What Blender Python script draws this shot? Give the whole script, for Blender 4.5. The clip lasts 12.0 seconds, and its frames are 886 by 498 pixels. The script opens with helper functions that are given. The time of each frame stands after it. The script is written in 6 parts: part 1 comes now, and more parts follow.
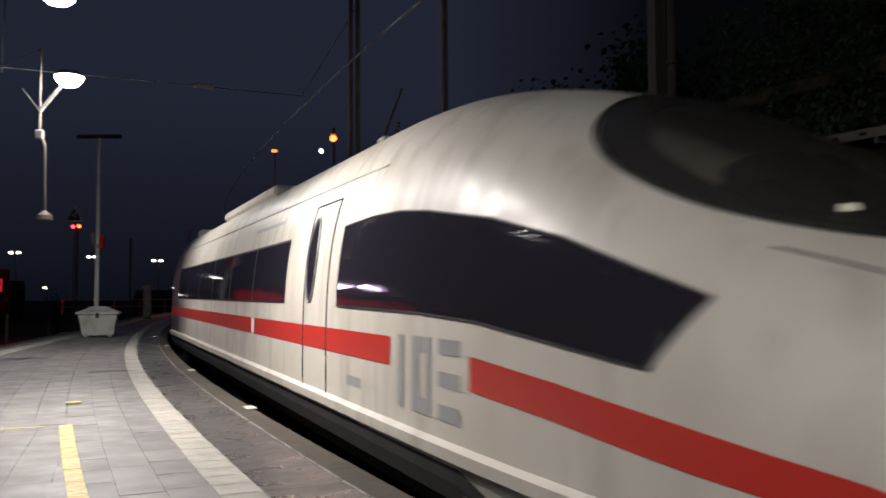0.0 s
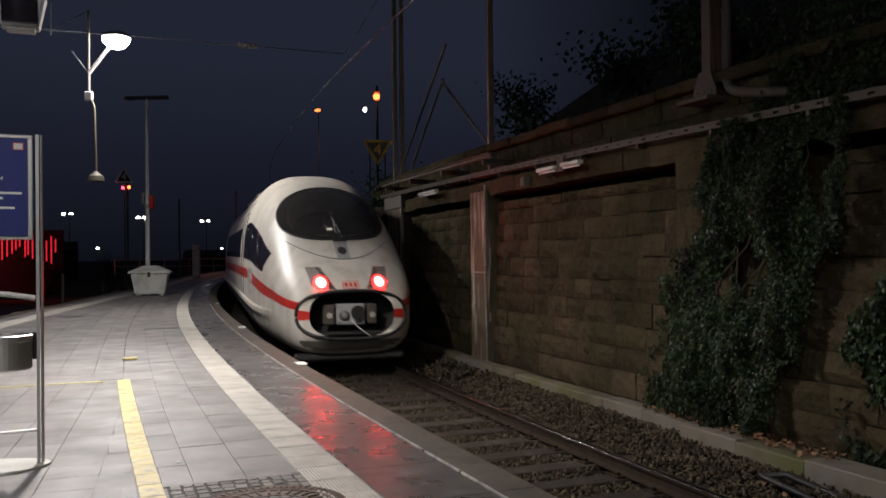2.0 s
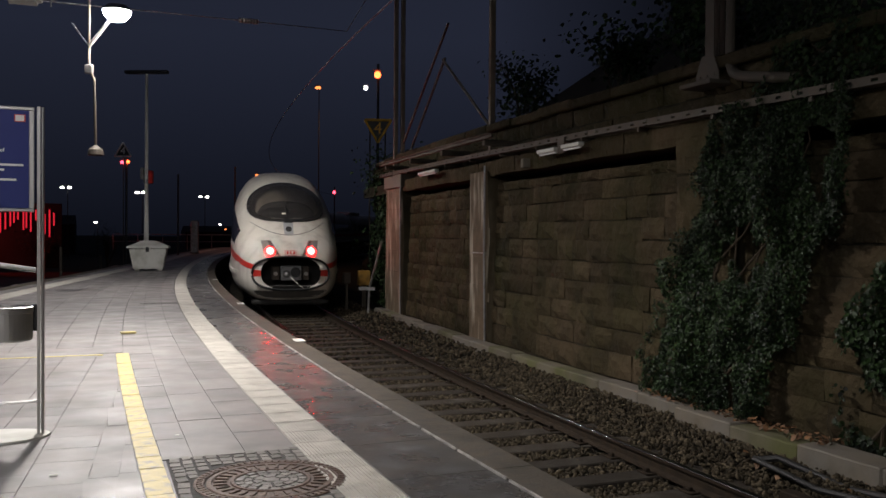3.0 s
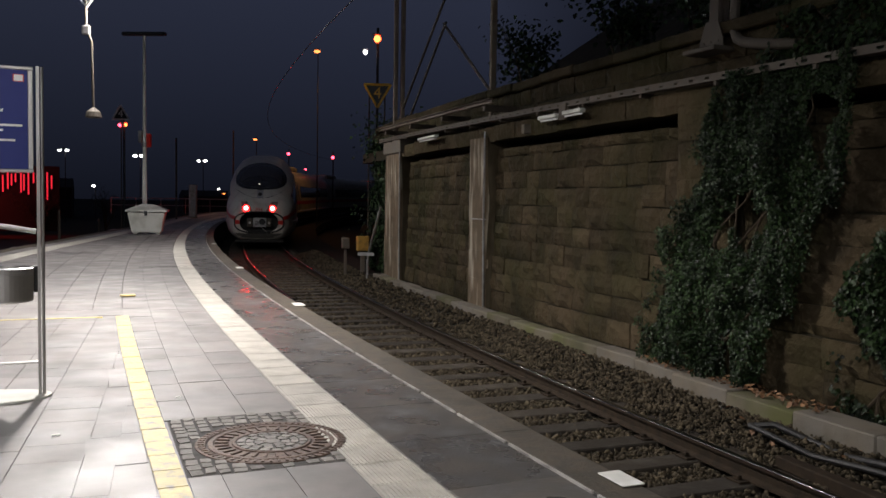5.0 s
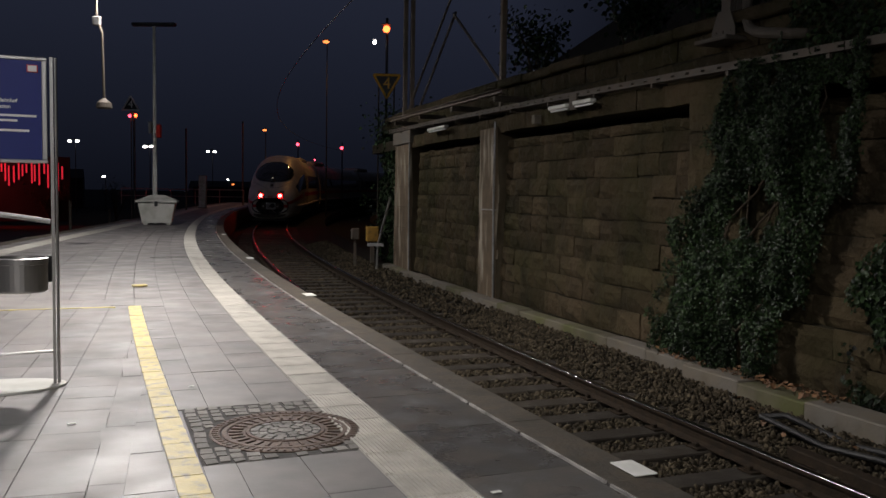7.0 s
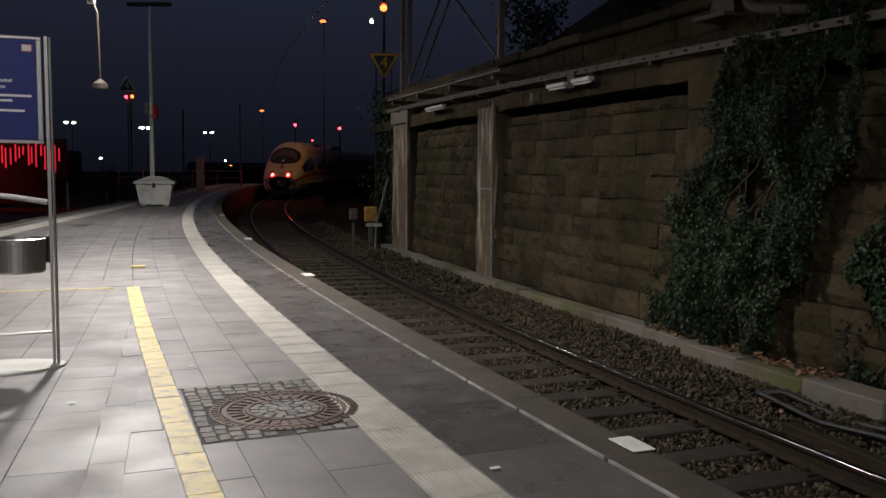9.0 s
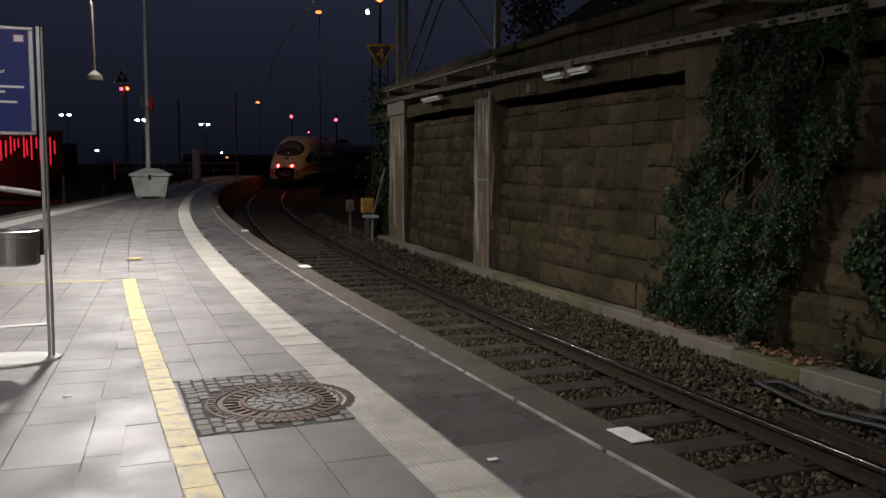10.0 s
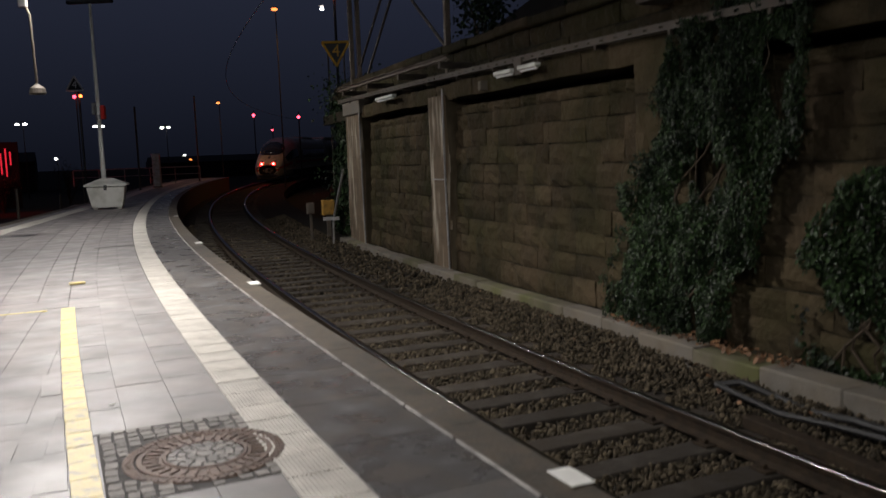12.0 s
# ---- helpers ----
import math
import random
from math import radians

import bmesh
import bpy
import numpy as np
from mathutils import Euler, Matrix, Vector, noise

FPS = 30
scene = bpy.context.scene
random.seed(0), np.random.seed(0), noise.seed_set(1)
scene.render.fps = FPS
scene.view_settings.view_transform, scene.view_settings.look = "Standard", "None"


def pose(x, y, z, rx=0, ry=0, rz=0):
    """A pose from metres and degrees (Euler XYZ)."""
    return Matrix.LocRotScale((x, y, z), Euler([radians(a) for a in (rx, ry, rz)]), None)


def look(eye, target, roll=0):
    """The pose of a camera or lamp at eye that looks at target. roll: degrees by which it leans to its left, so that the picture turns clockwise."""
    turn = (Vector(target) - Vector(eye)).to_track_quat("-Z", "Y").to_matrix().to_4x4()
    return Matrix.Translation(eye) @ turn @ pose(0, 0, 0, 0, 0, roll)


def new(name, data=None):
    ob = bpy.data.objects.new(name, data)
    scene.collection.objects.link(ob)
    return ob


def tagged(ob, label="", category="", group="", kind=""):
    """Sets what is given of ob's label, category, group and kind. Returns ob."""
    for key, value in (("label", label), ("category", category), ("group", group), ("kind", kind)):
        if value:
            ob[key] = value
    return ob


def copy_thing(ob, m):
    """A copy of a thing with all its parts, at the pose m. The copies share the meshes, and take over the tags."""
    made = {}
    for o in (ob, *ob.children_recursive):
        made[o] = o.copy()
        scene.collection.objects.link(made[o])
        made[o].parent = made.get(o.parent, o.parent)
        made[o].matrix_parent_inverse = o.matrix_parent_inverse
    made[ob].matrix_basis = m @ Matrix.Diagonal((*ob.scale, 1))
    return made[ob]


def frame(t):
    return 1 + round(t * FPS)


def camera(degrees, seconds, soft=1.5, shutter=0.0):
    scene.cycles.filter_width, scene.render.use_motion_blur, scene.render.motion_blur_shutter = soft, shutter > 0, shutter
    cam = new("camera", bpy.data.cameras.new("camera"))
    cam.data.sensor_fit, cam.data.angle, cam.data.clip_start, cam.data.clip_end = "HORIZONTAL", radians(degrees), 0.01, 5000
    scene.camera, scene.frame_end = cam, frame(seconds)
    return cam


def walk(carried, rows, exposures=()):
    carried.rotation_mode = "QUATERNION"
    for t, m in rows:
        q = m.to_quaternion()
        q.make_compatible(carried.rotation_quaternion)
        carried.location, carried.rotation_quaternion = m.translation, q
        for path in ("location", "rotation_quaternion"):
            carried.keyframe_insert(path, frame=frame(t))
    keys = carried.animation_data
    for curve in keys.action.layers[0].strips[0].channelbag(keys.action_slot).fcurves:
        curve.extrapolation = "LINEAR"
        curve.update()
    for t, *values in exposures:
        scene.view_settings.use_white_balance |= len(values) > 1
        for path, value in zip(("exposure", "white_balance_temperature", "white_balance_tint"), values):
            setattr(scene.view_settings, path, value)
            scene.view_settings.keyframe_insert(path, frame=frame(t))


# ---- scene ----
cam = camera(54.7, 12.0, 1.5, 0.7)
PATH = [
    (0, (0.096, -0.014, 1.253), (0.087, 1.983, 1.366), -0.3),
    (0.5, (0.074, -0.031, 1.251), (-0.009, 1.964, 1.367), -0.4),
    (1, (0.054, -0.001, 1.247), (-0.055, 1.994, 1.347), -0.8),
    (1.5, (0.059, -0.004, 1.238), (-0.054, 1.992, 1.305), -0.8),
    (2, (0.044, 0.025, 1.231), (-0.067, 2.022, 1.248), -0.6),
    (2.5, (0.029, 0.018, 1.225), (-0.08, 2.015, 1.211), 0.0),
    (3, (0.033, 0.009, 1.225), (-0.074, 2.006, 1.196), 0.4),
    (5, (0.016, 0.016, 1.214), (-0.086, 2.011, 1.107), 0.9),
    (5.5, (0.007, 0.02, 1.212), (-0.097, 2.014, 1.093), 1.1),
    (6, (0.002, 0.017, 1.21), (-0.111, 2.01, 1.088), 1.2),
    (6.5, (-0.001, 0.011, 1.212), (-0.124, 2.003, 1.083), 0.9),
    (7, (-0.003, 0.008, 1.212), (-0.125, 2.0, 1.083), 0.9),
    (9, (0.0, 0.011, 1.201), (-0.118, 2.0, 1.026), 0.6),
    (9.5, (-0.001, 0.018, 1.194), (-0.116, 2.006, 1.01), 0.4),
    (10, (0.001, 0.038, 1.195), (-0.11, 2.025, 1.0), 0.4),
    (10.5, (0.008, 0.037, 1.195), (-0.083, 2.024, 0.993), 0.5),
    (11, (0.002, 0.04, 1.193), (-0.073, 2.028, 0.99), 0.7),
    (11.2, (0.025, 0.064, 1.193), (-0.043, 2.052, 0.982), 0.3),
    (11.4, (0.083, 0.143, 1.188), (0.031, 2.13, 0.963), -0.2),
    (11.5, (0.123, 0.198, 1.183), (0.074, 2.185, 0.957), -0.4),
    (11.6, (0.182, 0.262, 1.215), (0.126, 2.248, 0.985), -1.8),
    (11.8, (0.222, 0.342, 1.258), (0.169, 2.328, 1.033), -2.7),
    (12, (0.212, 0.311, 1.371), (0.165, 2.298, 1.152), -2.2),
]
walk(cam, [(t, look(eye, target, roll)) for t, eye, target, roll in PATH],
     [(0, 0.12), (1.0, -0.08), (2.0, 0.15), (3.0, 0.18), (4.8, 0.58), (5.5, 0.56), (5.9, 0.1), (7.2, 0.08), (9.5, 0.15), (10.5, 0.3), (11.5, 0.45), (12.0, 0.36)])

# ---- night light: platform lamps, faint sky brighter on the left ----
world = bpy.data.worlds.new("night_sky")
scene.world = world
world.use_nodes = True
wn, wl = world.node_tree.nodes, world.node_tree.links
wbg = wn["Background"]
wtc, wsep, wramp = wn.new("ShaderNodeTexCoord"), wn.new("ShaderNodeSeparateXYZ"), wn.new("ShaderNodeValToRGB")
wl.new(wtc.outputs["Generated"], wsep.inputs[0])
wl.new(wsep.outputs["X"], wramp.inputs[0])
wl.new(wramp.outputs[0], wbg.inputs[0])
# lens flare's veil on the left is put into the sky colour
wramp.color_ramp.elements[0].position, wramp.color_ramp.elements[0].color = 0.0, (0.0130, 0.0155, 0.0275, 1)
wramp.color_ramp.elements[1].position, wramp.color_ramp.elements[1].color = 0.24, (0.0014, 0.0015, 0.0020, 1)
# darker towards the horizon
wlow = wn.new("ShaderNodeMapRange")
wlow.inputs[1].default_value, wlow.inputs[2].default_value = 0.0, 0.22
wlow.inputs[3].default_value, wlow.inputs[4].default_value = 0.30, 1.05
wl.new(wsep.outputs["Z"], wlow.inputs[0])
wl.new(wlow.outputs[0], wbg.inputs[1])
scene.view_settings.exposure = 0.0

# ---- plan: the track bends to the right about one centre ----
CX, CY, RAD = 173.47, 87.229, 191.888     # centre and radius of the platform edge
A0 = math.atan2(-CY, -CX)
RAIL_Z = -0.746                           # rail top below the platform
AXIS = 1.82                               # track axis beyond the edge


def rise(s):
    return 0.0075 * max(0.0, s - 26.0)


def grade(s):
    """How far the track climbs above the level it has beside the platform."""
    return max(-0.03 if s < 20 else 0.0, 0.005 * (s - 8.0) - rise(s))


def arc(s, o, z=0.0):
    """A place s metres along the platform edge, o metres beyond it towards the wall."""
    a = A0 - s / RAD
    return Vector((CX + (RAD - o) * math.cos(a), CY + (RAD - o) * math.sin(a), z + rise(s)))


def arc_pose(s, o, z=0.0, turn=0.0):
    """Local x towards the wall, y along the track, z up."""
    a = A0 - s / RAD
    phi = math.degrees(math.atan2(-math.cos(a), math.sin(a))) - 90
    p = arc(s, o, z)
    return pose(p.x, p.y, p.z, 0, 0, phi + turn)


# ---- materials ----
def mat(name, col, rough=0.6, metal=0.0, noise_scale=0.0, col2=None, bump=0.0, bump_scale=40.0, island=0.0, objrand=0.0,
        emit=None, strength=0.0, stain=0.0, stain_col=(0.02, 0.02, 0.015), stain_scale=1.2, rough_var=0.0, spec=0.5, streak=False, bump_dist=0.01):
    m = bpy.data.materials.new(name)
    m.use_nodes = True
    n, l = m.node_tree.nodes, m.node_tree.links
    b = n["Principled BSDF"]
    b.inputs["Roughness"].default_value, b.inputs["Metallic"].default_value = rough, metal
    b.inputs["Base Color"].default_value = (*col, 1)
    b.inputs["Specular IOR Level"].default_value = spec
    tc = n.new("ShaderNodeNewGeometry")
    tex = n.new("ShaderNodeTexCoord")
    out = None

    def mixnode(fac, a, c, mode="MIX"):
        x = n.new("ShaderNodeMix")
        x.data_type, x.blend_type = "RGBA", mode
        for sock, v in ((x.inputs[0], fac), (x.inputs[6], a), (x.inputs[7], c)):
            if isinstance(v, (tuple, list)):
                sock.default_value = (*v, 1)
            elif isinstance(v, (int, float)):
                sock.default_value = v
            else:
                l.new(v, sock)
        return x.outputs[2]

    def noisenode(scale, detail=5.0, stretch=None):
        x = n.new("ShaderNodeTexNoise")
        x.inputs["Scale"].default_value, x.inputs["Detail"].default_value = scale, detail
        if stretch:
            mp = n.new("ShaderNodeMapping")
            mp.inputs["Scale"].default_value = stretch
            l.new(tex.outputs["Object"], mp.inputs[0])
            l.new(mp.outputs[0], x.inputs["Vector"])
        else:
            l.new(tc.outputs["Position"] if not streak else tex.outputs["Object"], x.inputs["Vector"])
        return x.outputs["Fac"]

    def ramp(v, lo, hi):
        x = n.new("ShaderNodeMapRange")
        x.inputs[1].default_value, x.inputs[2].default_value = lo, hi
        l.new(v, x.inputs[0])
        return x.outputs[0]

    if noise_scale:
        c2 = col2 or tuple(c * 0.6 for c in col)
        out = mixnode(ramp(noisenode(noise_scale), 0.35, 0.65), col, c2)
    if stain:
        f = ramp(noisenode(stain_scale, 6.0, (4, 4, 0.55) if streak else None), 0.5, 0.75)
        mul = n.new("ShaderNodeMath")
        mul.operation = "MULTIPLY"
        l.new(f, mul.inputs[0])
        mul.inputs[1].default_value = stain
        out = mixnode(mul.outputs[0], out or col, stain_col)
    rnd = None
    if island:
        rnd, amount = tc.outputs["Random Per Island"], island
    if objrand:
        oi = n.new("ShaderNodeObjectInfo")
        rnd, amount = oi.outputs["Random"], objrand
    if rnd is not None:
        mr = n.new("ShaderNodeMapRange")
        mr.inputs[3].default_value, mr.inputs[4].default_value = 1 - amount, 1 + amount
        l.new(rnd, mr.inputs[0])
        hsv = n.new("ShaderNodeHueSaturation")
        l.new(mr.outputs[0], hsv.inputs["Value"])
        if out is None:
            hsv.inputs["Color"].default_value = (*col, 1)
        else:
            l.new(out, hsv.inputs["Color"])
        out = hsv.outputs[0]
    if out is not None:
        l.new(out, b.inputs["Base Color"])
    if rough_var:
        r = n.new("ShaderNodeMapRange")
        r.inputs[1].default_value, r.inputs[2].default_value = 0.3, 0.7
        r.inputs[3].default_value, r.inputs[4].default_value = max(0.03, rough - rough_var), min(1, rough + rough_var)
        l.new(noisenode(2.7, 6.0), r.inputs[0])
        l.new(r.outputs[0], b.inputs["Roughness"])
    if bump:
        bp = n.new("ShaderNodeBump")
        bp.inputs["Strength"].default_value, bp.inputs["Distance"].default_value = bump, bump_dist
        l.new(noisenode(bump_scale, 6.0), bp.inputs["Height"])
        l.new(bp.outputs[0], b.inputs["Normal"])
    if emit:
        b.inputs["Emission Color"].default_value, b.inputs["Emission Strength"].default_value = (*emit, 1), strength
    return m


M = {}
M["slab"] = mat("paving_slab", (0.207, 0.188, 0.178), 0.53, noise_scale=3.0, col2=(0.15, 0.145, 0.14), bump=0.07, bump_scale=60, objrand=0.14, stain=0.6, stain_scale=1.4, stain_col=(0.085, 0.08, 0.075), rough_var=0.13)
M["slab_far"] = mat("paving_slab_far", (0.207, 0.188, 0.178), 0.53, noise_scale=3.0, col2=(0.15, 0.145, 0.14), bump=0.07, bump_scale=60, island=0.14, stain=0.6, stain_scale=1.4, stain_col=(0.085, 0.08, 0.075), rough_var=0.13)
M["edge_slab"] = mat("dark_edge_slab", (0.112, 0.101, 0.089), 0.31, noise_scale=5.0, col2=(0.07, 0.07, 0.07), bump=0.15, bump_scale=50, objrand=0.16, stain=0.85, stain_scale=5.0, stain_col=(0.17, 0.165, 0.16), rough_var=0.12)
M["edge_slab_far"] = mat("dark_edge_slab_far", (0.112, 0.101, 0.089), 0.31, noise_scale=5.0, col2=(0.07, 0.07, 0.07), bump=0.15, bump_scale=50, island=0.16, stain=0.85, stain_scale=5.0, stain_col=(0.17, 0.165, 0.16), rough_var=0.12)
M["edge_stone"] = mat("edge_stone", (0.085, 0.068, 0.049), 0.7, noise_scale=9.0, col2=(0.062, 0.055, 0.045), bump=0.6, bump_scale=35, objrand=0.2, stain=0.6, stain_scale=3.0, spec=0.3)
M["tactile"] = mat("tactile_white", (0.47, 0.45, 0.40), 0.6, noise_scale=7.0, col2=(0.38, 0.362, 0.32), bump=0.3, bump_scale=70, objrand=0.10, stain=0.55, stain_scale=3.0, stain_col=(0.22, 0.20, 0.165))
M["tactile_far"] = mat("tactile_white_far", (0.47, 0.45, 0.40), 0.6, noise_scale=7.0, col2=(0.38, 0.362, 0.32), island=0.10, stain=0.55, stain_scale=3.0, stain_col=(0.22, 0.20, 0.165))
M["yellow"] = mat("yellow_paint", (0.60, 0.48, 0.15), 0.5, noise_scale=9.0, col2=(0.50, 0.40, 0.13), bump=0.3, bump_scale=60, objrand=0.10, stain=1.0, stain_scale=13.0, stain_col=(0.24, 0.22, 0.17))
M["joint_white"] = mat("white_edge_line", (0.50, 0.48, 0.45), 0.6, noise_scale=4.0, col2=(0.22, 0.21, 0.20), stain=0.8, stain_scale=9.0, stain_col=(0.12, 0.11, 0.10))
M["joint"] = mat("joint_mortar", (0.060, 0.056, 0.052), 0.9, noise_scale=20, bump=0.4)
M["concrete"] = mat("old_concrete", (0.135, 0.116, 0.09), 0.85, noise_scale=3.0, col2=(0.13, 0.12, 0.105), bump=0.5, bump_scale=30, stain=0.7, stain_scale=2.2, stain_col=(0.06, 0.055, 0.04), objrand=0.12, spec=0.25)
M["moss_concrete"] = mat("mossy_concrete", (0.13, 0.115, 0.085), 0.85, noise_scale=1.6, col2=(0.085, 0.088, 0.035), bump=0.5, bump_scale=30, stain=0.7, stain_scale=2.2, stain_col=(0.06, 0.055, 0.04), objrand=0.15, spec=0.2)
M["block"] = mat("mossy_sandstone", (0.056, 0.041, 0.024), 0.9, noise_scale=1.1, col2=(0.029, 0.026, 0.011), bump=1.0, bump_scale=9, bump_dist=0.05, objrand=0.30, stain=0.8, stain_scale=2.3, stain_col=(0.016, 0.014, 0.009), spec=0.12)
M["block_far"] = mat("mossy_sandstone_far", (0.056, 0.041, 0.024), 0.9, noise_scale=1.1, col2=(0.029, 0.026, 0.011), bump=1.0, bump_scale=9, bump_dist=0.05, island=0.22, stain=0.8, stain_scale=2.3, stain_col=(0.016, 0.014, 0.009), spec=0.12)
M["mortar"] = mat("wall_mortar", (0.034, 0.029, 0.019), 0.95, noise_scale=6, bump=0.8, bump_scale=25, spec=0.1)
M["pillar"] = mat("stained_concrete_pillar", (0.125, 0.092, 0.060), 0.85, noise_scale=4.0, col2=(0.085, 0.066, 0.044), bump=0.6, bump_scale=22, stain=0.9, stain_scale=1.5, stain_col=(0.46, 0.42, 0.34), streak=True, spec=0.2)
M["shaded_stone"] = mat("shaded_pier_side", (0.062, 0.048, 0.030), 0.9, noise_scale=3.0, col2=(0.036, 0.030, 0.018), bump=0.8, bump_scale=14, bump_dist=0.03, stain=0.7, stain_scale=1.3, stain_col=(0.10, 0.085, 0.06), streak=True, spec=0.12)
M["ballast"] = mat("ballast_stone", (0.064, 0.051, 0.033), 0.85, noise_scale=9, col2=(0.030, 0.024, 0.015), bump=0.5, bump_scale=60, island=0.7, spec=0.15)
M["bed"] = mat("ballast_bed", (0.025, 0.021, 0.016), 0.95, noise_scale=12, bump=1.0, bump_scale=22, spec=0.1)
M["sleeper"] = mat("tarred_wood", (0.030, 0.024, 0.017), 0.8, noise_scale=6, col2=(0.035, 0.03, 0.025), bump=0.8, bump_scale=30, objrand=0.3, stain=0.4, stain_scale=5, stain_col=(0.10, 0.09, 0.075), spec=0.2)
M["rail"] = mat("rusty_rail", (0.030, 0.021, 0.013), 0.85, 0.0, noise_scale=12, col2=(0.018, 0.013, 0.009), bump=0.3, spec=0.15)
M["rail_top"] = mat("worn_rail_head", (0.24, 0.222, 0.205), 0.22, 1.0, noise_scale=8, col2=(0.33, 0.32, 0.31))
M["steel"] = mat("galvanised_steel", (0.34, 0.34, 0.34), 0.5, 0.7, noise_scale=8, col2=(0.22, 0.21, 0.20), bump=0.15, stain=0.3, stain_scale=4, stain_col=(0.14, 0.10, 0.07))
M["old_steel"] = mat("weathered_steel", (0.075, 0.063, 0.050), 0.7, 0.2, noise_scale=6, col2=(0.08, 0.065, 0.05), bump=0.2, stain=0.5, stain_scale=3, stain_col=(0.10, 0.065, 0.045))
M["girder"] = mat("weathered_girder", (0.15, 0.122, 0.095), 0.7, 0.2, noise_scale=6, col2=(0.11, 0.088, 0.066), bump=0.2, stain=0.5, stain_scale=3, stain_col=(0.10, 0.065, 0.045))
M["inox"] = mat("brushed_stainless", (0.44, 0.43, 0.42), 0.34, 0.9, bump=0.05, bump_scale=90)
M["dark_metal"] = mat("dark_painted_metal", (0.03, 0.03, 0.032), 0.45, 0.3, bump=0.1)
M["black"] = mat("black_rubber", (0.012, 0.012, 0.012), 0.6, noise_scale=9, bump=0.2)
M["white_paint"] = mat("train_white_paint", (0.64, 0.605, 0.535), 0.42, noise_scale=0.7, col2=(0.56, 0.52, 0.445), stain=0.6, stain_scale=0.8, stain_col=(0.34, 0.30, 0.245), rough_var=0.12, spec=0.45, streak=True)
M["train_red"] = mat("train_red_stripe", (0.54, 0.033, 0.024), 0.3, noise_scale=2, col2=(0.52, 0.03, 0.022))
M["train_grey"] = mat("train_grey_mark", (0.33, 0.33, 0.33), 0.4)
M["glass"] = mat("dark_tinted_glass", (0.020, 0.017, 0.024), 0.05, spec=0.75)
M["frit"] = mat("black_screen_border", (0.016, 0.015, 0.015), 0.22)
M["lens"] = mat("clear_lamp_lens", (0.30, 0.285, 0.26), 0.12, noise_scale=18, col2=(0.20, 0.19, 0.175))
M["cab_liner"] = mat("grey_cab_lining", (0.36, 0.315, 0.265), 0.7, noise_scale=4, col2=(0.28, 0.25, 0.21))
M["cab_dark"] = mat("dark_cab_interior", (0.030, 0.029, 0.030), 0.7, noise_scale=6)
M["desk"] = mat("pale_cab_desk", (0.50, 0.49, 0.45), 0.5, noise_scale=6, col2=(0.38, 0.37, 0.34))
M["cab_glow"] = mat("warm_saloon_glow", (0.4, 0.38, 0.2), 0.5, emit=(0.80, 0.72, 0.30), strength=0.9)
M["display_glow"] = mat("pale_display_glow", (0.5, 0.5, 0.45), 0.5, emit=(1.0, 0.95, 0.80), strength=0.9)
M["violet_glow"] = mat("violet_sign_glow", (0.6, 0.5, 0.8), 0.5, emit=(0.86, 0.62, 1.0), strength=15)


def screen_glass():
    """A clear tinted sheet with a mirror gloss."""
    m = bpy.data.materials.new("tinted_windscreen")
    m.use_nodes = True
    n, l = m.node_tree.nodes, m.node_tree.links
    n.remove(n["Principled BSDF"])
    clear, gloss, mix, fr = n.new("ShaderNodeBsdfTransparent"), n.new("ShaderNodeBsdfGlossy"), n.new("ShaderNodeMixShader"), n.new("ShaderNodeFresnel")
    clear.inputs["Color"].default_value = (0.58, 0.565, 0.54, 1)
    gloss.inputs["Color"].default_value, gloss.inputs["Roughness"].default_value = (0.9, 0.9, 0.9, 1), 0.04
    fr.inputs["IOR"].default_value = 1.5
    l.new(fr.outputs[0], mix.inputs[0])
    l.new(clear.outputs[0], mix.inputs[1])
    l.new(gloss.outputs[0], mix.inputs[2])
    # a thin matte film that greys the sheet
    film, matte = n.new("ShaderNodeMixShader"), n.new("ShaderNodeBsdfDiffuse")
    matte.inputs["Color"].default_value = (0.30, 0.27, 0.235, 1)
    film.inputs[0].default_value = 0.085
    l.new(mix.outputs[0], film.inputs[1])
    l.new(matte.outputs[0], film.inputs[2])
    l.new(film.outputs[0], n["Material Output"].inputs["Surface"])
    return m


M["screen"] = screen_glass()
M["skirt"] = mat("train_skirt", (0.52, 0.50, 0.45), 0.4, noise_scale=2, col2=(0.38, 0.36, 0.31), stain=0.5, stain_scale=2.2, stain_col=(0.10, 0.085, 0.065), streak=True)
M["apron"] = mat("dark_nose_apron", (0.13, 0.12, 0.105), 0.6, noise_scale=5, col2=(0.085, 0.08, 0.07), stain=0.5, stain_scale=3, stain_col=(0.05, 0.045, 0.04))
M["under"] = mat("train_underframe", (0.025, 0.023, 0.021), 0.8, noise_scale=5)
M["tail"] = mat("tail_light_glow", (0.8, 0.05, 0.04), 0.3, emit=(1.0, 0.0145, 0.0125), strength=125)
M["tail_rim"] = mat("tail_light_rim_glow", (0.8, 0.03, 0.03), 0.3, emit=(1.0, 0.003, 0.003), strength=48)
M["red_lamp"] = mat("red_signal_glow", (0.8, 0.05, 0.04), 0.3, emit=(1.0, 0.05, 0.09), strength=6)
M["orange_lamp"] = mat("orange_lamp_glow", (0.9, 0.4, 0.1), 0.3, emit=(1.0, 0.24, 0.06), strength=2.2)
M["orange_red"] = mat("orange_signal_glow", (0.9, 0.3, 0.1), 0.3, emit=(1.0, 0.11, 0.025), strength=7)
M["white_lamp"] = mat("white_lamp_glow", (0.9, 0.9, 0.9), 0.3, emit=(1.0, 0.95, 0.88), strength=9)
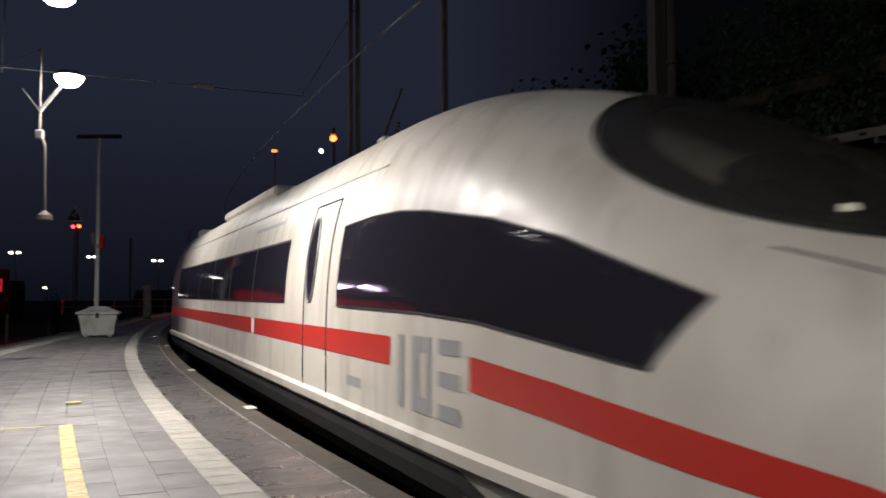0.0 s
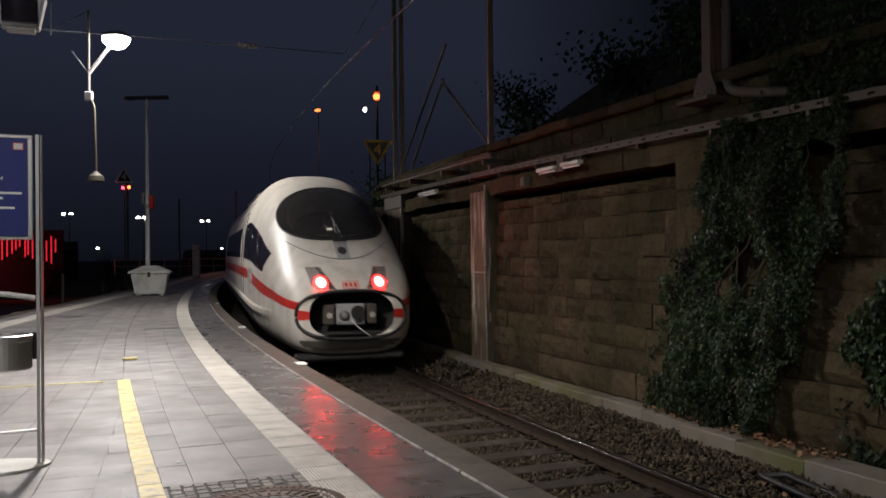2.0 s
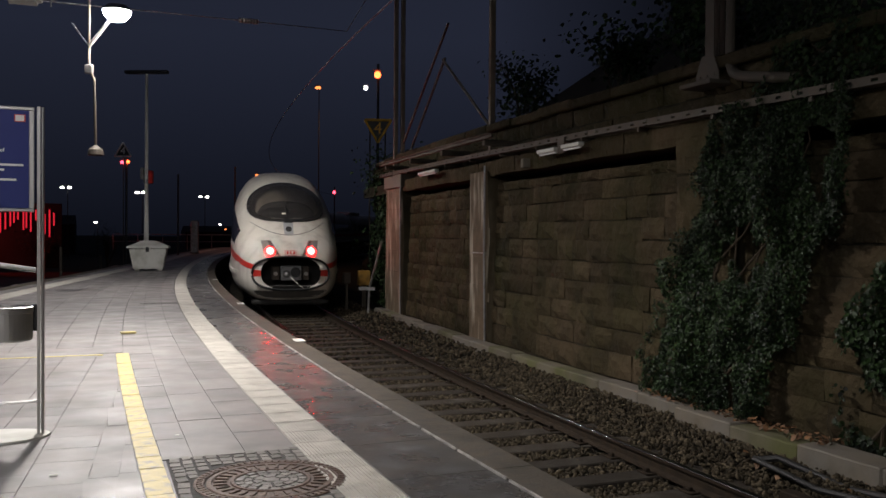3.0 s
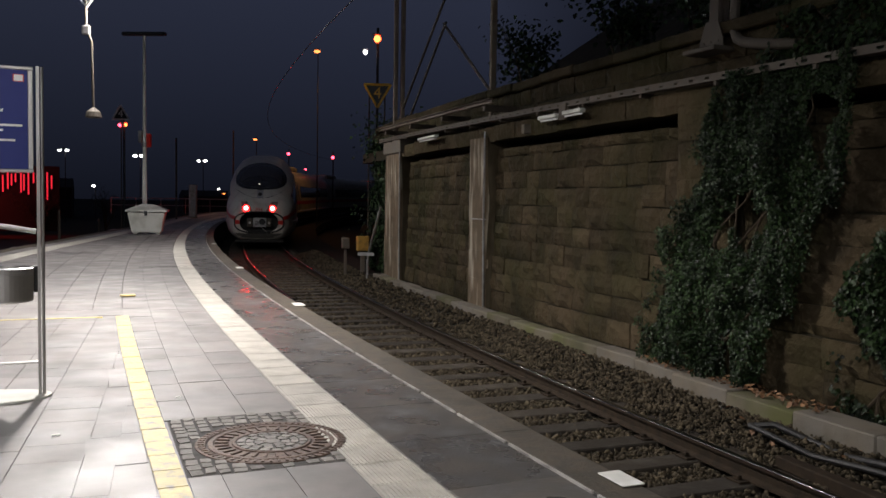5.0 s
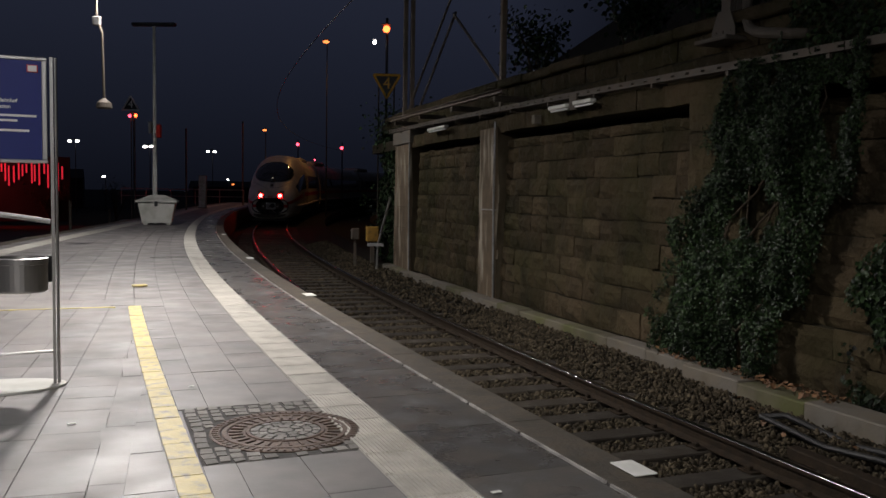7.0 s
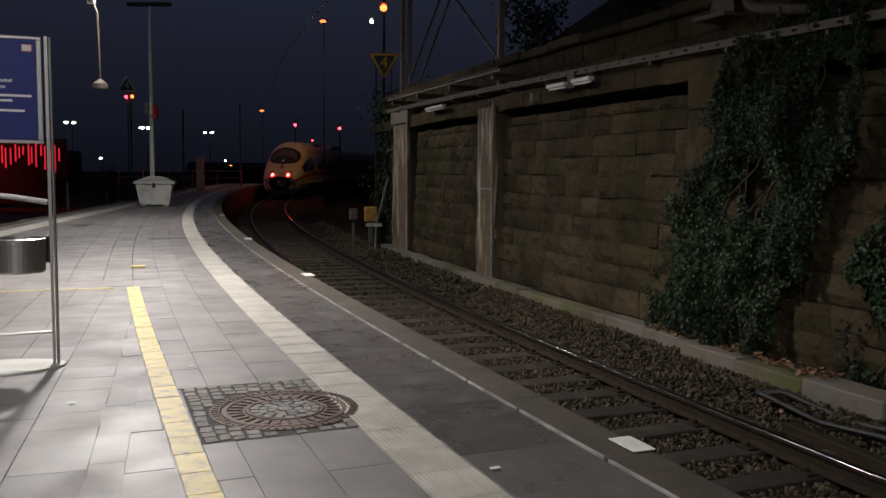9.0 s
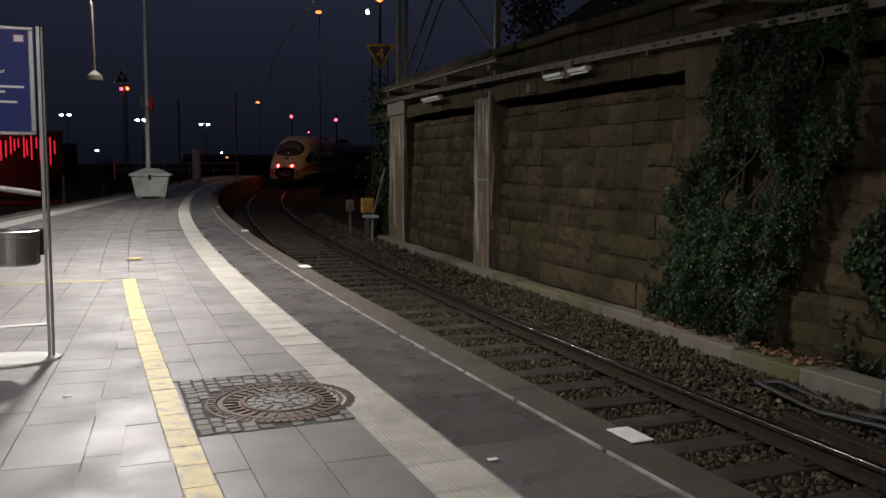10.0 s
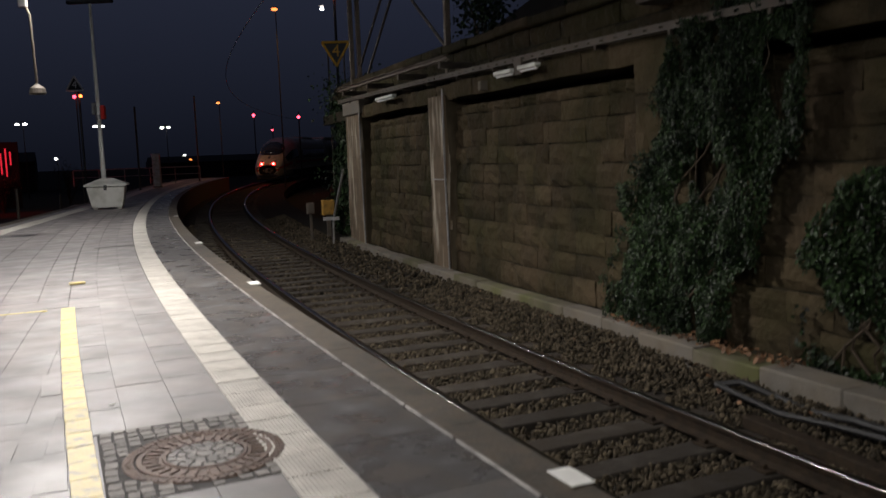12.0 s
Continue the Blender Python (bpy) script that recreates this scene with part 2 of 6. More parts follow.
M["lamp_glow"] = mat("platform_lamp_glow", (0.9, 0.9, 0.9), 0.3, emit=(0.96, 0.98, 1.0), strength=150)
M["leaf"] = mat("ivy_leaf", (0.0165, 0.031, 0.010), 0.42, island=0.85, noise_scale=1.6, col2=(0.006, 0.012, 0.0042), spec=0.14)
M["dry_leaf"] = mat("dry_leaf", (0.17, 0.085, 0.035), 0.7, island=0.4, noise_scale=15, col2=(0.09, 0.045, 0.02))
M["stem"] = mat("woody_stem", (0.06, 0.045, 0.03), 0.85, noise_scale=10, bump=0.5, spec=0.2)
M["soil"] = mat("dark_soil", (0.035, 0.03, 0.022), 0.95, noise_scale=4, bump=1, bump_scale=10, spec=0.1)
M["sign_blue"] = mat("blue_sign_face", (0.020, 0.030, 0.17), 0.5, noise_scale=1.5, col2=(0.018, 0.027, 0.15), spec=0.3)
M["sign_white"] = mat("white_print", (0.75, 0.75, 0.75), 0.5)
M["white_box"] = mat("white_plastic_box", (0.62, 0.62, 0.58), 0.55, noise_scale=2.5, col2=(0.52, 0.52, 0.47), stain=0.5, stain_scale=2.5, stain_col=(0.25, 0.24, 0.20), bump=0.15)
M["cast_iron"] = mat("rusty_cast_iron", (0.115, 0.075, 0.055), 0.6, 0.5, noise_scale=18, col2=(0.07, 0.05, 0.04), bump=0.5, bump_scale=60)
M["sett"] = mat("granite_sett", (0.185, 0.172, 0.155), 0.7, noise_scale=16, col2=(0.135, 0.125, 0.11), bump=0.5, bump_scale=60, objrand=0.3)
M["sett_in"] = mat("granite_fill", (0.19, 0.175, 0.155), 0.6, noise_scale=16, col2=(0.12, 0.11, 0.10), bump=0.5, bump_scale=60, island=0.3)
M["sign_yellow"] = mat("yellow_sign_paint", (0.92, 0.50, 0.05), 0.5, noise_scale=5)
M["yellow_box"] = mat("yellow_case", (0.34, 0.18, 0.025), 0.6, noise_scale=6, col2=(0.22, 0.12, 0.02), stain=0.5, stain_scale=6)
M["paper"] = mat("white_marker_plate", (0.72, 0.72, 0.68), 0.6, noise_scale=9, col2=(0.6, 0.6, 0.56))
M["night"] = mat("night_building", (0.02, 0.02, 0.024), 0.9, noise_scale=0.3)
M["red_glow"] = mat("red_strip_glow", (0.3, 0.02, 0.02), 0.5, emit=(1.0, 0.03, 0.06), strength=0.5)
M["porcelain"] = mat("brown_insulator", (0.30, 0.27, 0.25), 0.25)


# ---- mesh helpers ----
def part(name, bm, material, parent=None, label="", smooth=False, m=None):
    me = bpy.data.meshes.new(name)
    if isinstance(bm, tuple):
        me.from_pydata([tuple(v) for v in bm[0]], [], bm[1])
    else:
        bmesh.ops.recalc_face_normals(bm, faces=bm.faces)
        bm.to_mesh(me)
        bm.free()
    if smooth:
        me.polygons.foreach_set("use_smooth", [True] * len(me.polygons))
    me.materials.append(M[material] if isinstance(material, str) else material)
    ob = new(name, me)
    if parent is not None:
        ob.parent = parent
    if m is not None:
        ob.matrix_basis = m
    if label:
        ob["label"] = label
    return ob


def shared(name, me, parent, m):
    ob = new(name, me)
    ob.parent, ob.matrix_basis = parent, m
    return ob


def thing(name, m, label, category, group="", kind=""):
    ob = new(name)
    ob.matrix_basis = m
    return tagged(ob, label, category, group, kind)


def box(bm, x0, x1, y0, y1, z0, z1, bevel=0.0, m=None):
    r = bmesh.ops.create_cube(bm, size=1.0)
    t = Matrix.Translation(((x0 + x1) / 2, (y0 + y1) / 2, (z0 + z1) / 2)) @ Matrix.Diagonal((x1 - x0, y1 - y0, z1 - z0, 1))
    bmesh.ops.transform(bm, matrix=(m @ t) if m is not None else t, verts=r["verts"])
    if bevel:
        es = list({e for v in r["verts"] for e in v.link_edges})
        bmesh.ops.bevel(bm, geom=es, offset=bevel, segments=1, affect="EDGES")
    return bm


def boxm(*a, **k):
    return box(bmesh.new(), *a, **k)


def tube(bm, pts, r, seg=8, r2=None):
    """A round bar along points, tapering to r2."""
    pts = [Vector(p) for p in pts]
    rings = []
    for i, p in enumerate(pts):
        d = (pts[min(i + 1, len(pts) - 1)] - pts[max(i - 1, 0)]).normalized()
        u = d.cross(Vector((0, 0, 1)))
        if u.length < 1e-3:
            u = d.cross(Vector((1, 0, 0)))
        u.normalize()
        w = u.cross(d)
        rr = r + ((r2 if r2 is not None else r) - r) * i / max(1, len(pts) - 1)
        rings.append([bm.verts.new(p + (u * math.cos(k * math.tau / seg) + w * math.sin(k * math.tau / seg)) * rr) for k in range(seg)])
    for a, b in zip(rings, rings[1:]):
        for k in range(seg):
            bm.faces.new((a[k], a[(k + 1) % seg], b[(k + 1) % seg], b[k]))
    bm.faces.new(rings[0])
    bm.faces.new(rings[-1])
    return bm


def tubem(pts, r, seg=8, r2=None):
    return tube(bmesh.new(), pts, r, seg, r2)


def lathe(bm, prof, seg=24, m=None):
    """prof: (radius, z) from bottom to top."""
    rings = []
    for r, z in prof:
        rings.append([bm.verts.new((r * math.cos(k * math.tau / seg), r * math.sin(k * math.tau / seg), z)) for k in range(seg)])
    for a, b in zip(rings, rings[1:]):
        for k in range(seg):
            bm.faces.new((a[k], a[(k + 1) % seg], b[(k + 1) % seg], b[k]))
    bm.faces.new(rings[0])
    bm.faces.new(rings[-1])
    if m is not None:
        bmesh.ops.transform(bm, matrix=m, verts=[v for r in rings for v in r])
    return bm


def sweep(prof, s0, s1, ds=1.0, closed=True, on_track=False):
    """A profile of (o, z) drawn along the bend, as vertices and faces."""
    n = max(1, round((s1 - s0) / ds))
    v, f, k = [], [], len(prof)
    for i in range(n + 1):
        s = s0 + (s1 - s0) * i / n
        for o, z in prof:
            v.append(arc(s, o(s) if callable(o) else o, z + (grade(s) if on_track else 0.0)))
    for i in range(n):
        for j in range(k if closed else k - 1):
            a, b = i * k + j, i * k + (j + 1) % k
            f.append((a, b, b + k, a + k))
    if closed:
        f.append(tuple(range(k))[::-1])
        f.append(tuple(range(n * k, n * k + k)))
    return v, f


def prism(bm, poly, z0, z1, m=None):
    lo = [bm.verts.new((x, y, z0)) for x, y in poly]
    hi = [bm.verts.new((x, y, z1)) for x, y in poly]
    bm.faces.new(lo[::-1])
    bm.faces.new(hi)
    for i in range(len(poly)):
        j = (i + 1) % len(poly)
        bm.faces.new((lo[i], lo[j], hi[j], hi[i]))
    if m is not None:
        bmesh.ops.transform(bm, matrix=m, verts=lo + hi)
    return bm


# ---- large structure: ground, platform body, track bed, wall core ----
bm = bmesh.new()
bmesh.ops.create_grid(bm, x_segments=60, y_segments=60, size=1500)
tagged(part("ground", bm, "soil", m=pose(0, 0, -1.25)), "dark bare ground under the railway", "ground", kind="structure")


def left_edge(s):
    return min(-3.2, -4.9 + 0.105 * (s - 20.2)) if s > 0 else -7.0


platform = tagged(part("platform", sweep([(-0.02, -0.010), (-0.02, -1.2), (lambda s: left_edge(s) + 0.02, -1.2), (lambda s: left_edge(s) + 0.02, -0.010)], -8, 66, 1.0), "joint"),
                  "curved station platform paved with grey slabs", "platform", kind="structure")
track_bed = tagged(part("track_bed", sweep([(0.0, -0.98), (0.4, -0.95), (AXIS - 0.7, -0.96), (AXIS + 0.7, -0.96), (AXIS + 1.3, -0.90), (3.72, -0.80), (4.6, -0.75), (4.6, -1.24), (0.0, -1.24)], -8, 130, 1.0, on_track=True), "bed"),
                   "dark ballast bed of the railway track", "track bed", kind="structure")


def railway_track():
    track = tagged(new("railway_track"), "curved railway track with wooden sleepers on ballast", "railway track", kind="structure")
    for side in (-1, 1):
        o = AXIS + side * 0.7525
        z = RAIL_Z
        prof = [(-0.07, -0.15), (0.07, -0.15), (0.07, -0.138), (0.012, -0.12), (0.012, -0.045), (0.035, -0.038), (0.036, -0.012), (-0.036, -0.012), (-0.035, -0.038), (-0.012, -0.045), (-0.012, -0.12), (-0.07, -0.138)]
        part("rail", sweep([(o + a, z + b) for a, b in prof], -8, 125, 0.7, on_track=True), "rail", track, "rusty steel rail with a worn head")
        head = [(-0.036, -0.011), (0.036, -0.011), (0.035, -0.006), (0.029, -0.0028), (0.018, -0.0009), (0.0, 0.0), (-0.018, -0.0009), (-0.029, -0.0028), (-0.035, -0.006)]
        part("rail_head", sweep([(o + a, z + b) for a, b in head], -8, 125, 0.7, on_track=True), "rail_top", track, "bright worn rail head", smooth=True)
    rng = random.Random(5)
    me = None
    plate = None
    for i in range(150):
        s = -6 + i * 0.62 + rng.uniform(-0.03, 0.03)
        m = arc_pose(s, AXIS, RAIL_Z - 0.155 + grade(s), rng.uniform(-1.2, 1.2))
        if me is None:
            sl = part("sleeper", boxm(-1.3, 1.3, -0.13, 0.13, -0.16, 0.0, 0.012), "sleeper", track, m=m)
            me = sl.data
        else:
            sl = shared("sleeper", me, track, m)
        if 2 < s < 26:
            for side in (-1, 1):
                mm = pose(side * 0.7525, 0, 0.006)
                if plate is None:
                    b = boxm(-0.17, 0.17, -0.08, 0.08, -0.004, 0.012, 0.003)
                    for sx in (-0.12, 0.12):
                        box(b, sx - 0.02, sx + 0.02, -0.03, 0.03, 0.012, 0.045, 0.006)
                    pl = part("rail_plate", b, "rail", sl, m=mm)
                    plate = pl.data
                else:
                    shared("rail_plate", plate, sl, mm)


railway_track()

wall_core = tagged(part("wall_retaining", sweep([(4.13, -1.2), (4.13, -0.62), (4.25, 2.14), (4.85, 2.15), (4.85, 2.45), (5.3, 2.45), (5.3, -1.2)], -8, 21.0, 1.0), "mortar"),
                   "old retaining wall of mossy sandstone blocks", "retaining wall", kind="structure")
upper_wall = tagged(part("wall_parapet", sweep([(4.05, 2.30), (4.05, 2.55), (4.32, 2.56), (4.32, 3.11), (5.0, 3.11), (5.0, 2.30)], -8, 24.0, 1.0), "mortar"),
                    "stone parapet on top of the retaining wall", "parapet wall", kind="structure")


def platform_lamp(place, yaw, height, name, watts, hung=False):
    """A rod with two arms and a glowing head, on a mast or hung from the span wire; its light falls from the head."""
    m = pose(place.x, place.y, place.z, 0, 0, yaw)
    lamp = thing(name, m, "slim steel platform lamp hung on a rod, glowing white" if hung else "slim steel platform lamp mast with a glowing white head, added out of view", "street lamp", "platform lamps")
    if hung:
        part("rod", tubem([(0.0, 0, height + 0.62), (0.0, 0, height - 1.2), (0.12, 0, height - 1.5), (0.15, 0, height - 3.0)], 0.028, 10), "old_steel", lamp)
        horn = lathe(bmesh.new(), [(0.03, 0.10), (0.08, 0.06), (0.15, 0.0), (0.17, -0.10), (0.155, -0.12), (0.10, -0.06)], 18, pose(0.15, 0, height - 3.0))
        part("carrier_cable", tubem([(0.0, 0, height + 0.62), (-1.49, 1.22, 6.62)], 0.012, 6), "steel", lamp)
        part("horn_speaker", horn, "old_steel", lamp, "round grey horn loudspeaker")
    else:
        part("mast", tubem([(0, 0, 0), (0, 0, 3.0), (0, 0, height - 0.3)], 0.045, 12, 0.035), "steel", lamp)
        part("foot", lathe(bmesh.new(), [(0.14, 0), (0.14, 0.02), (0.06, 0.05), (0.05, 0.3)], 16), "steel", lamp)
    part("arm", tubem([(0, 0, height - 0.75), (0.55, 0, height - 0.08)], 0.04, 10), "steel", lamp)
    part("brace", tubem([(0, 0, height - 0.75), (-0.38, 0, height - 0.25)], 0.014, 8), "steel", lamp)
    part("bracket", boxm(-0.09, 0.09, -0.05, 0.05, height - 1.35, height - 1.15, 0.02), "steel", lamp)
    b = lathe(bmesh.new(), [(0.05, 0.16), (0.22, 0.12), (0.31, 0.02), (0.30, 0.0)], 20, pose(0.62, 0, height))
    part("lamp_head", b, "steel", lamp)
    b = lathe(bmesh.new(), [(0.06, -0.22), (0.17, -0.19), (0.27, -0.08), (0.29, 0.0)], 20, pose(0.62, 0, height))
    part("lamp_globe", b, "lamp_glow", lamp, "glowing white lamp globe")
    d = bpy.data.lights.new(name + "_light", "SPOT")
    d.energy, d.color, d.shadow_soft_size, d.spot_size, d.spot_blend = watts, (1.0, 0.93, 0.89), 0.3, radians(166), 0.45
    e = m @ Vector((0.62, 0, height - 0.36))
    new(name + "_light", d).matrix_basis = pose(e.x, e.y, e.z)
    return lamp


platform_lamp(Vector((-8.68, 18.25, 0)), 0, 6.06, "platform_lamp", 880, True)
# these two are unseen, added behind the camera to light the train
platform_lamp(Vector((-2.2, -2.4, 0)), 0, 6.0, "platform_lamp", 580)
platform_lamp(Vector((4.5, -15.0, 0)), 0, 6.0, "platform_lamp", 2300)
# the first hangs in view; the second is added behind the camera as fill
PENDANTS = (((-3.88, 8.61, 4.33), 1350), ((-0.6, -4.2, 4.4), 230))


def sodium(p, watts):
    d = bpy.data.lights.new("sodium_light", "SPOT")
    d.energy, d.color, d.shadow_soft_size, d.spot_size, d.spot_blend = watts, (1.0, 0.45, 0.10), 0.4, radians(140), 0.6
    new("sodium_light", d).matrix_basis = pose(*p)


# the two sodium street lamps that light the far bend
sodium((-10.6, 57.4, 11.0), 480)
sodium((-18.9, 71.2, 6.0), 120)


# ---- the train ----
def lerp_table(tab, y):
    for (a, va), (b, vb) in zip(tab, tab[1:]):
        if y <= b:
            k = max(0.0, (y - a) / (b - a))
            return va + (vb - va) * k
    return tab[-1][1]


TOP = [(-0.05, 1.10), (0.0, 1.22), (0.1, 1.40), (0.3, 1.58), (0.6, 1.76), (1.0, 1.99), (1.6, 2.32), (2.2, 2.68), (3.0, 3.11), (4.0, 3.50), (5.0, 3.74), (6.0, 3.855), (7.0, 3.89), (40, 3.89)]
WID = [(-0.05, 0.62), (0.0, 0.76), (0.1, 0.90), (0.3, 1.03), (0.6, 1.14), (1.0, 1.235), (1.6, 1.325), (2.2, 1.385), (3.0, 1.435), (4.0, 1.462), (5.0, 1.472), (40, 1.475)]
BOT = [(-0.05, 0.60), (0.0, 0.46), (0.1, 0.34), (0.3, 0.27), (0.6, 0.25), (40, 0.25)]
EXP = [(-0.05, 2.3), (1.0, 2.5), (3.0, 2.75), (5.0, 2.88), (7.0, 2.9), (40, 2.9)]


def smooth_tab(tab, y):
    # mean over a short stretch rounds the corners of the table
    w = 0.12 if y < 1 else 0.5
    return sum(lerp_table(tab, max(-0.05, y + w * k / 3)) for k in (-3, -2, -1, 0, 1, 2, 3)) / 7


def section(y, nose=True):
    y = y if nose else 20.0
    return smooth_tab(WID, y), smooth_tab(TOP, y), smooth_tab(BOT, y), lerp_table(EXP, y)


ZC = 1.28


def half_width(y, z, nose=True):
    """Half width of the body at height z."""
    w, zt, zb, n = section(y, nose)
    zc = min(ZC, (zt + zb) / 2 + 0.15)
    k = (z - zc) / (zt - zc) if z > zc else (zc - z) / (zc - zb)
    if k >= 1:
        return 0.0
    e = n if z > zc else 4.0
    return w * (1 - k ** e) ** (1 / e)


def nose_y(x, z):
    """How far behind the tip the nose's skin lies at (x, z)."""
    lo, hi = -0.05, 12.0
    if half_width(lo, z) > abs(x) + 1e-4:
        return lo
    for _ in range(34):
        mid = (lo + hi) / 2
        if half_width(mid, z) > abs(x) + 1e-4:
            hi = mid
        else:
            lo = mid
    return hi


def loft(y0, y1, stations, nose, skip=None, seg=56):
    ys = stations
    v, f = [], []
    for y in ys:
        w, zt, zb, n = section(y, nose)
        zc = min(ZC, (zt + zb) / 2 + 0.15)
        for k in range(seg):
            a = math.tau * k / seg
            c, s = math.cos(a), math.sin(a)
            e = n if s > 0 else 4.0
            x = w * math.copysign(abs(c) ** (2 / e), c)
            z = zc + (zt - zc if s > 0 else zc - zb) * math.copysign(abs(s) ** (2 / e), s)
            v.append((x, y, z))
    for i in range(len(ys) - 1):
        for k in range(seg):
            q = (i * seg + k, i * seg + (k + 1) % seg, (i + 1) * seg + (k + 1) % seg, (i + 1) * seg + k)
            if skip:
                cx = sum(v[j][0] for j in q) / 4
                cz = sum(v[j][2] for j in q) / 4
                if skip(cx, ys[i], cz):
                    continue
            f.append(q)
    f.append(tuple(range((len(ys) - 1) * seg, len(ys) * seg)))
    return v, f


def side_patch(pts, nu, nv, side, lift, nose=True):
    """A rectangle on the flank: pts (y0, y1, z0(y), z1(y))."""
    y0, y1, z0, z1 = pts
    v, f = [], []
    for i in range(nu + 1):
        y = y0 + (y1 - y0) * i / nu
        a = z0(y) if callable(z0) else z0
        b = z1(y) if callable(z1) else z1
        for j in range(nv + 1):
            z = a + (b - a) * j / nv
            v.append((side * (half_width(y, z, nose) + lift), y, z))
    for i in range(nu):
        for j in range(nv):
            a = i * (nv + 1) + j
            f.append((a, a + 1, a + nv + 2, a + nv + 1))
    return v, f


def star_patch(outline, centre, place, rings=8):
    """An outline filled by rings towards its centre, each point put on the skin by place(u, v)."""
    v, f, n = [place(*centre)], [], len(outline)
    for r in range(1, rings + 1):
        for u, w in outline:
            k = r / rings
            v.append(place(centre[0] + (u - centre[0]) * k, centre[1] + (w - centre[1]) * k))
    for i in range(n):
        j = (i + 1) % n
        f.append((0, 1 + i, 1 + j))
        for r in range(rings - 1):
            a = 1 + r * n
            f.append((a + i, a + n + i, a + n + j, a + j))
    return v, f


def dense(poly, step=0.12):
    out = []
    for (a, b), (c, d) in zip(poly, poly[1:] + poly[:1]):
        n = max(1, int(math.hypot(c - a, d - b) / step))
        out += [(a + (c - a) * k / n, b + (d - b) * k / n) for k in range(n)]
    return out


def on_front(lift):
    return lambda x, z: (x, nose_y(x, z) - lift, z + lift * 0.6)


def on_side(side, lift, nose=True):
    return lambda y, z: (side * (half_width(y, z, nose) + lift), y, z)


MOUTH_W, MOUTH_H, MOUTH_Z, MOUTH_E = 0.93, 0.40, 0.965, 2.6


def hatch(x, z):
    """Below one inside the open mouth of the nose."""
    return abs(x / MOUTH_W) ** MOUTH_E + abs((z - MOUTH_Z) / MOUTH_H) ** MOUTH_E


def mouth(a, q=1.0):
    """A point (x, z) of the mouth's outline at angle a, drawn in by q."""
    c, d, e = math.cos(a), math.sin(a), 2 / MOUTH_E
    return MOUTH_W * q * math.copysign(abs(c) ** e, c), MOUTH_Z + MOUTH_H * q * math.copysign(abs(d) ** e, d)


def screen_rim(a, q=1.0):
    """A point (x, z) of the windscreen's outline at angle a: round above, squarer below."""
    c, d = math.cos(a), math.sin(a)
    if d >= 0:
        return 1.02 * q * c, 2.70 + 0.69 * q * d
    return 1.02 * q * math.copysign(abs(c) ** 0.6, c), 2.70 - 0.43 * q * abs(d) ** 0.8


def in_screen(x, z, q):
    """Whether (x, z) lies in the windscreen drawn in by q."""
    if z > 2.70:
        return (x / (1.02 * q)) ** 2 + ((z - 2.70) / (0.69 * q)) ** 2 < 1
    return abs(x / (1.02 * q)) ** 3.33 + abs((z - 2.70) / (0.43 * q)) ** 2.5 < 1


def band(outer, inner, rings, place):
    """A strip between two closed outlines of equal count."""
    n, v, f = len(outer), [], []
    for r in range(rings + 1):
        k = r / rings
        v += [place(a + (c - a) * k, b + (d - b) * k) for (a, b), (c, d) in zip(outer, inner)]
    for r in range(rings):
        f += [(r * n + i, r * n + (i + 1) % n, (r + 1) * n + (i + 1) % n, (r + 1) * n + i) for i in range(n)]
    return v, f


def bogie(car, y):
    for side in (-1, 1):
        b = boxm(side * 1.0 - 0.06, side * 1.0 + 0.06, y - 1.7, y + 1.7, 0.42, 0.68, 0.04)
        for k in (-1.25, 1.25):
            box(b, side * 1.03 - 0.09, side * 1.03 + 0.09, y + k - 0.16, y + k + 0.16, 0.30, 0.60, 0.03)
        part("bogie_frame", b, "under", car)
    for k in (-1.25, 1.25):
        b = bmesh.new()
        turn = pose(0, 0, 0, 0, 90, 0)
        for side in (-1, 1):
            lathe(b, [(0.10, -0.07), (0.45, -0.07), (0.485, -0.06), (0.485, -0.03), (0.46, 0.06), (0.40, 0.07), (0.36, 0.02), (0.12, 0.03)], 28,
                  pose(side * 0.76, 0, 0) @ (turn if side < 0 else pose(0, 0, 0, 0, -90, 0)))
        lathe(b, [(0.085, -0.8), (0.085, 0.8)], 12, turn)
        WHEELSETS.append(part("wheelset", b, "rail", car, "steel wheelset", m=pose(0, y + k, 0.46)))


WHEELSETS = []


def car_marks(car, y0, y1, nose):
    """Stripes, sills and roof fairing along a car's flanks."""
    for side in (-1, 1):
        part("sill", side_patch((max(y0, 1.4), y1, 0.86, 1.0), 40, 2, side, 0.02, nose), "skirt", car, "pale side sill")
        part("skirt", side_patch((max(y0, 1.5), y1, 0.27, 0.85), 40, 3, side, 0.006, nose), "skirt", car, "dirty grey skirt panel")


def sill_ledge(car, y0, y1, n, side, nose):
    """Raised pale ledge along the foot of the flank, over the dark gap sheet."""
    v, f = [], []
    for i in range(n + 1):
        y = y0 + (y1 - y0) * i / n
        out = 0.05 * min(1.0, 0.1 + (y - y0) / 1.5) if nose else 0.05
        for z, d in ((1.02, -0.004), (0.985, out), (0.90, out), (0.87, -0.02)):
            v.append((side * (half_width(y, z, nose) + d), y, z))
    for i in range(n):
        for j in range(3):
            k = i * 4 + j
            f.append((k, k + 1, k + 5, k + 4))
    part("sill_ledge", (v, f), "white_paint", car, "pale raised sill ledge")


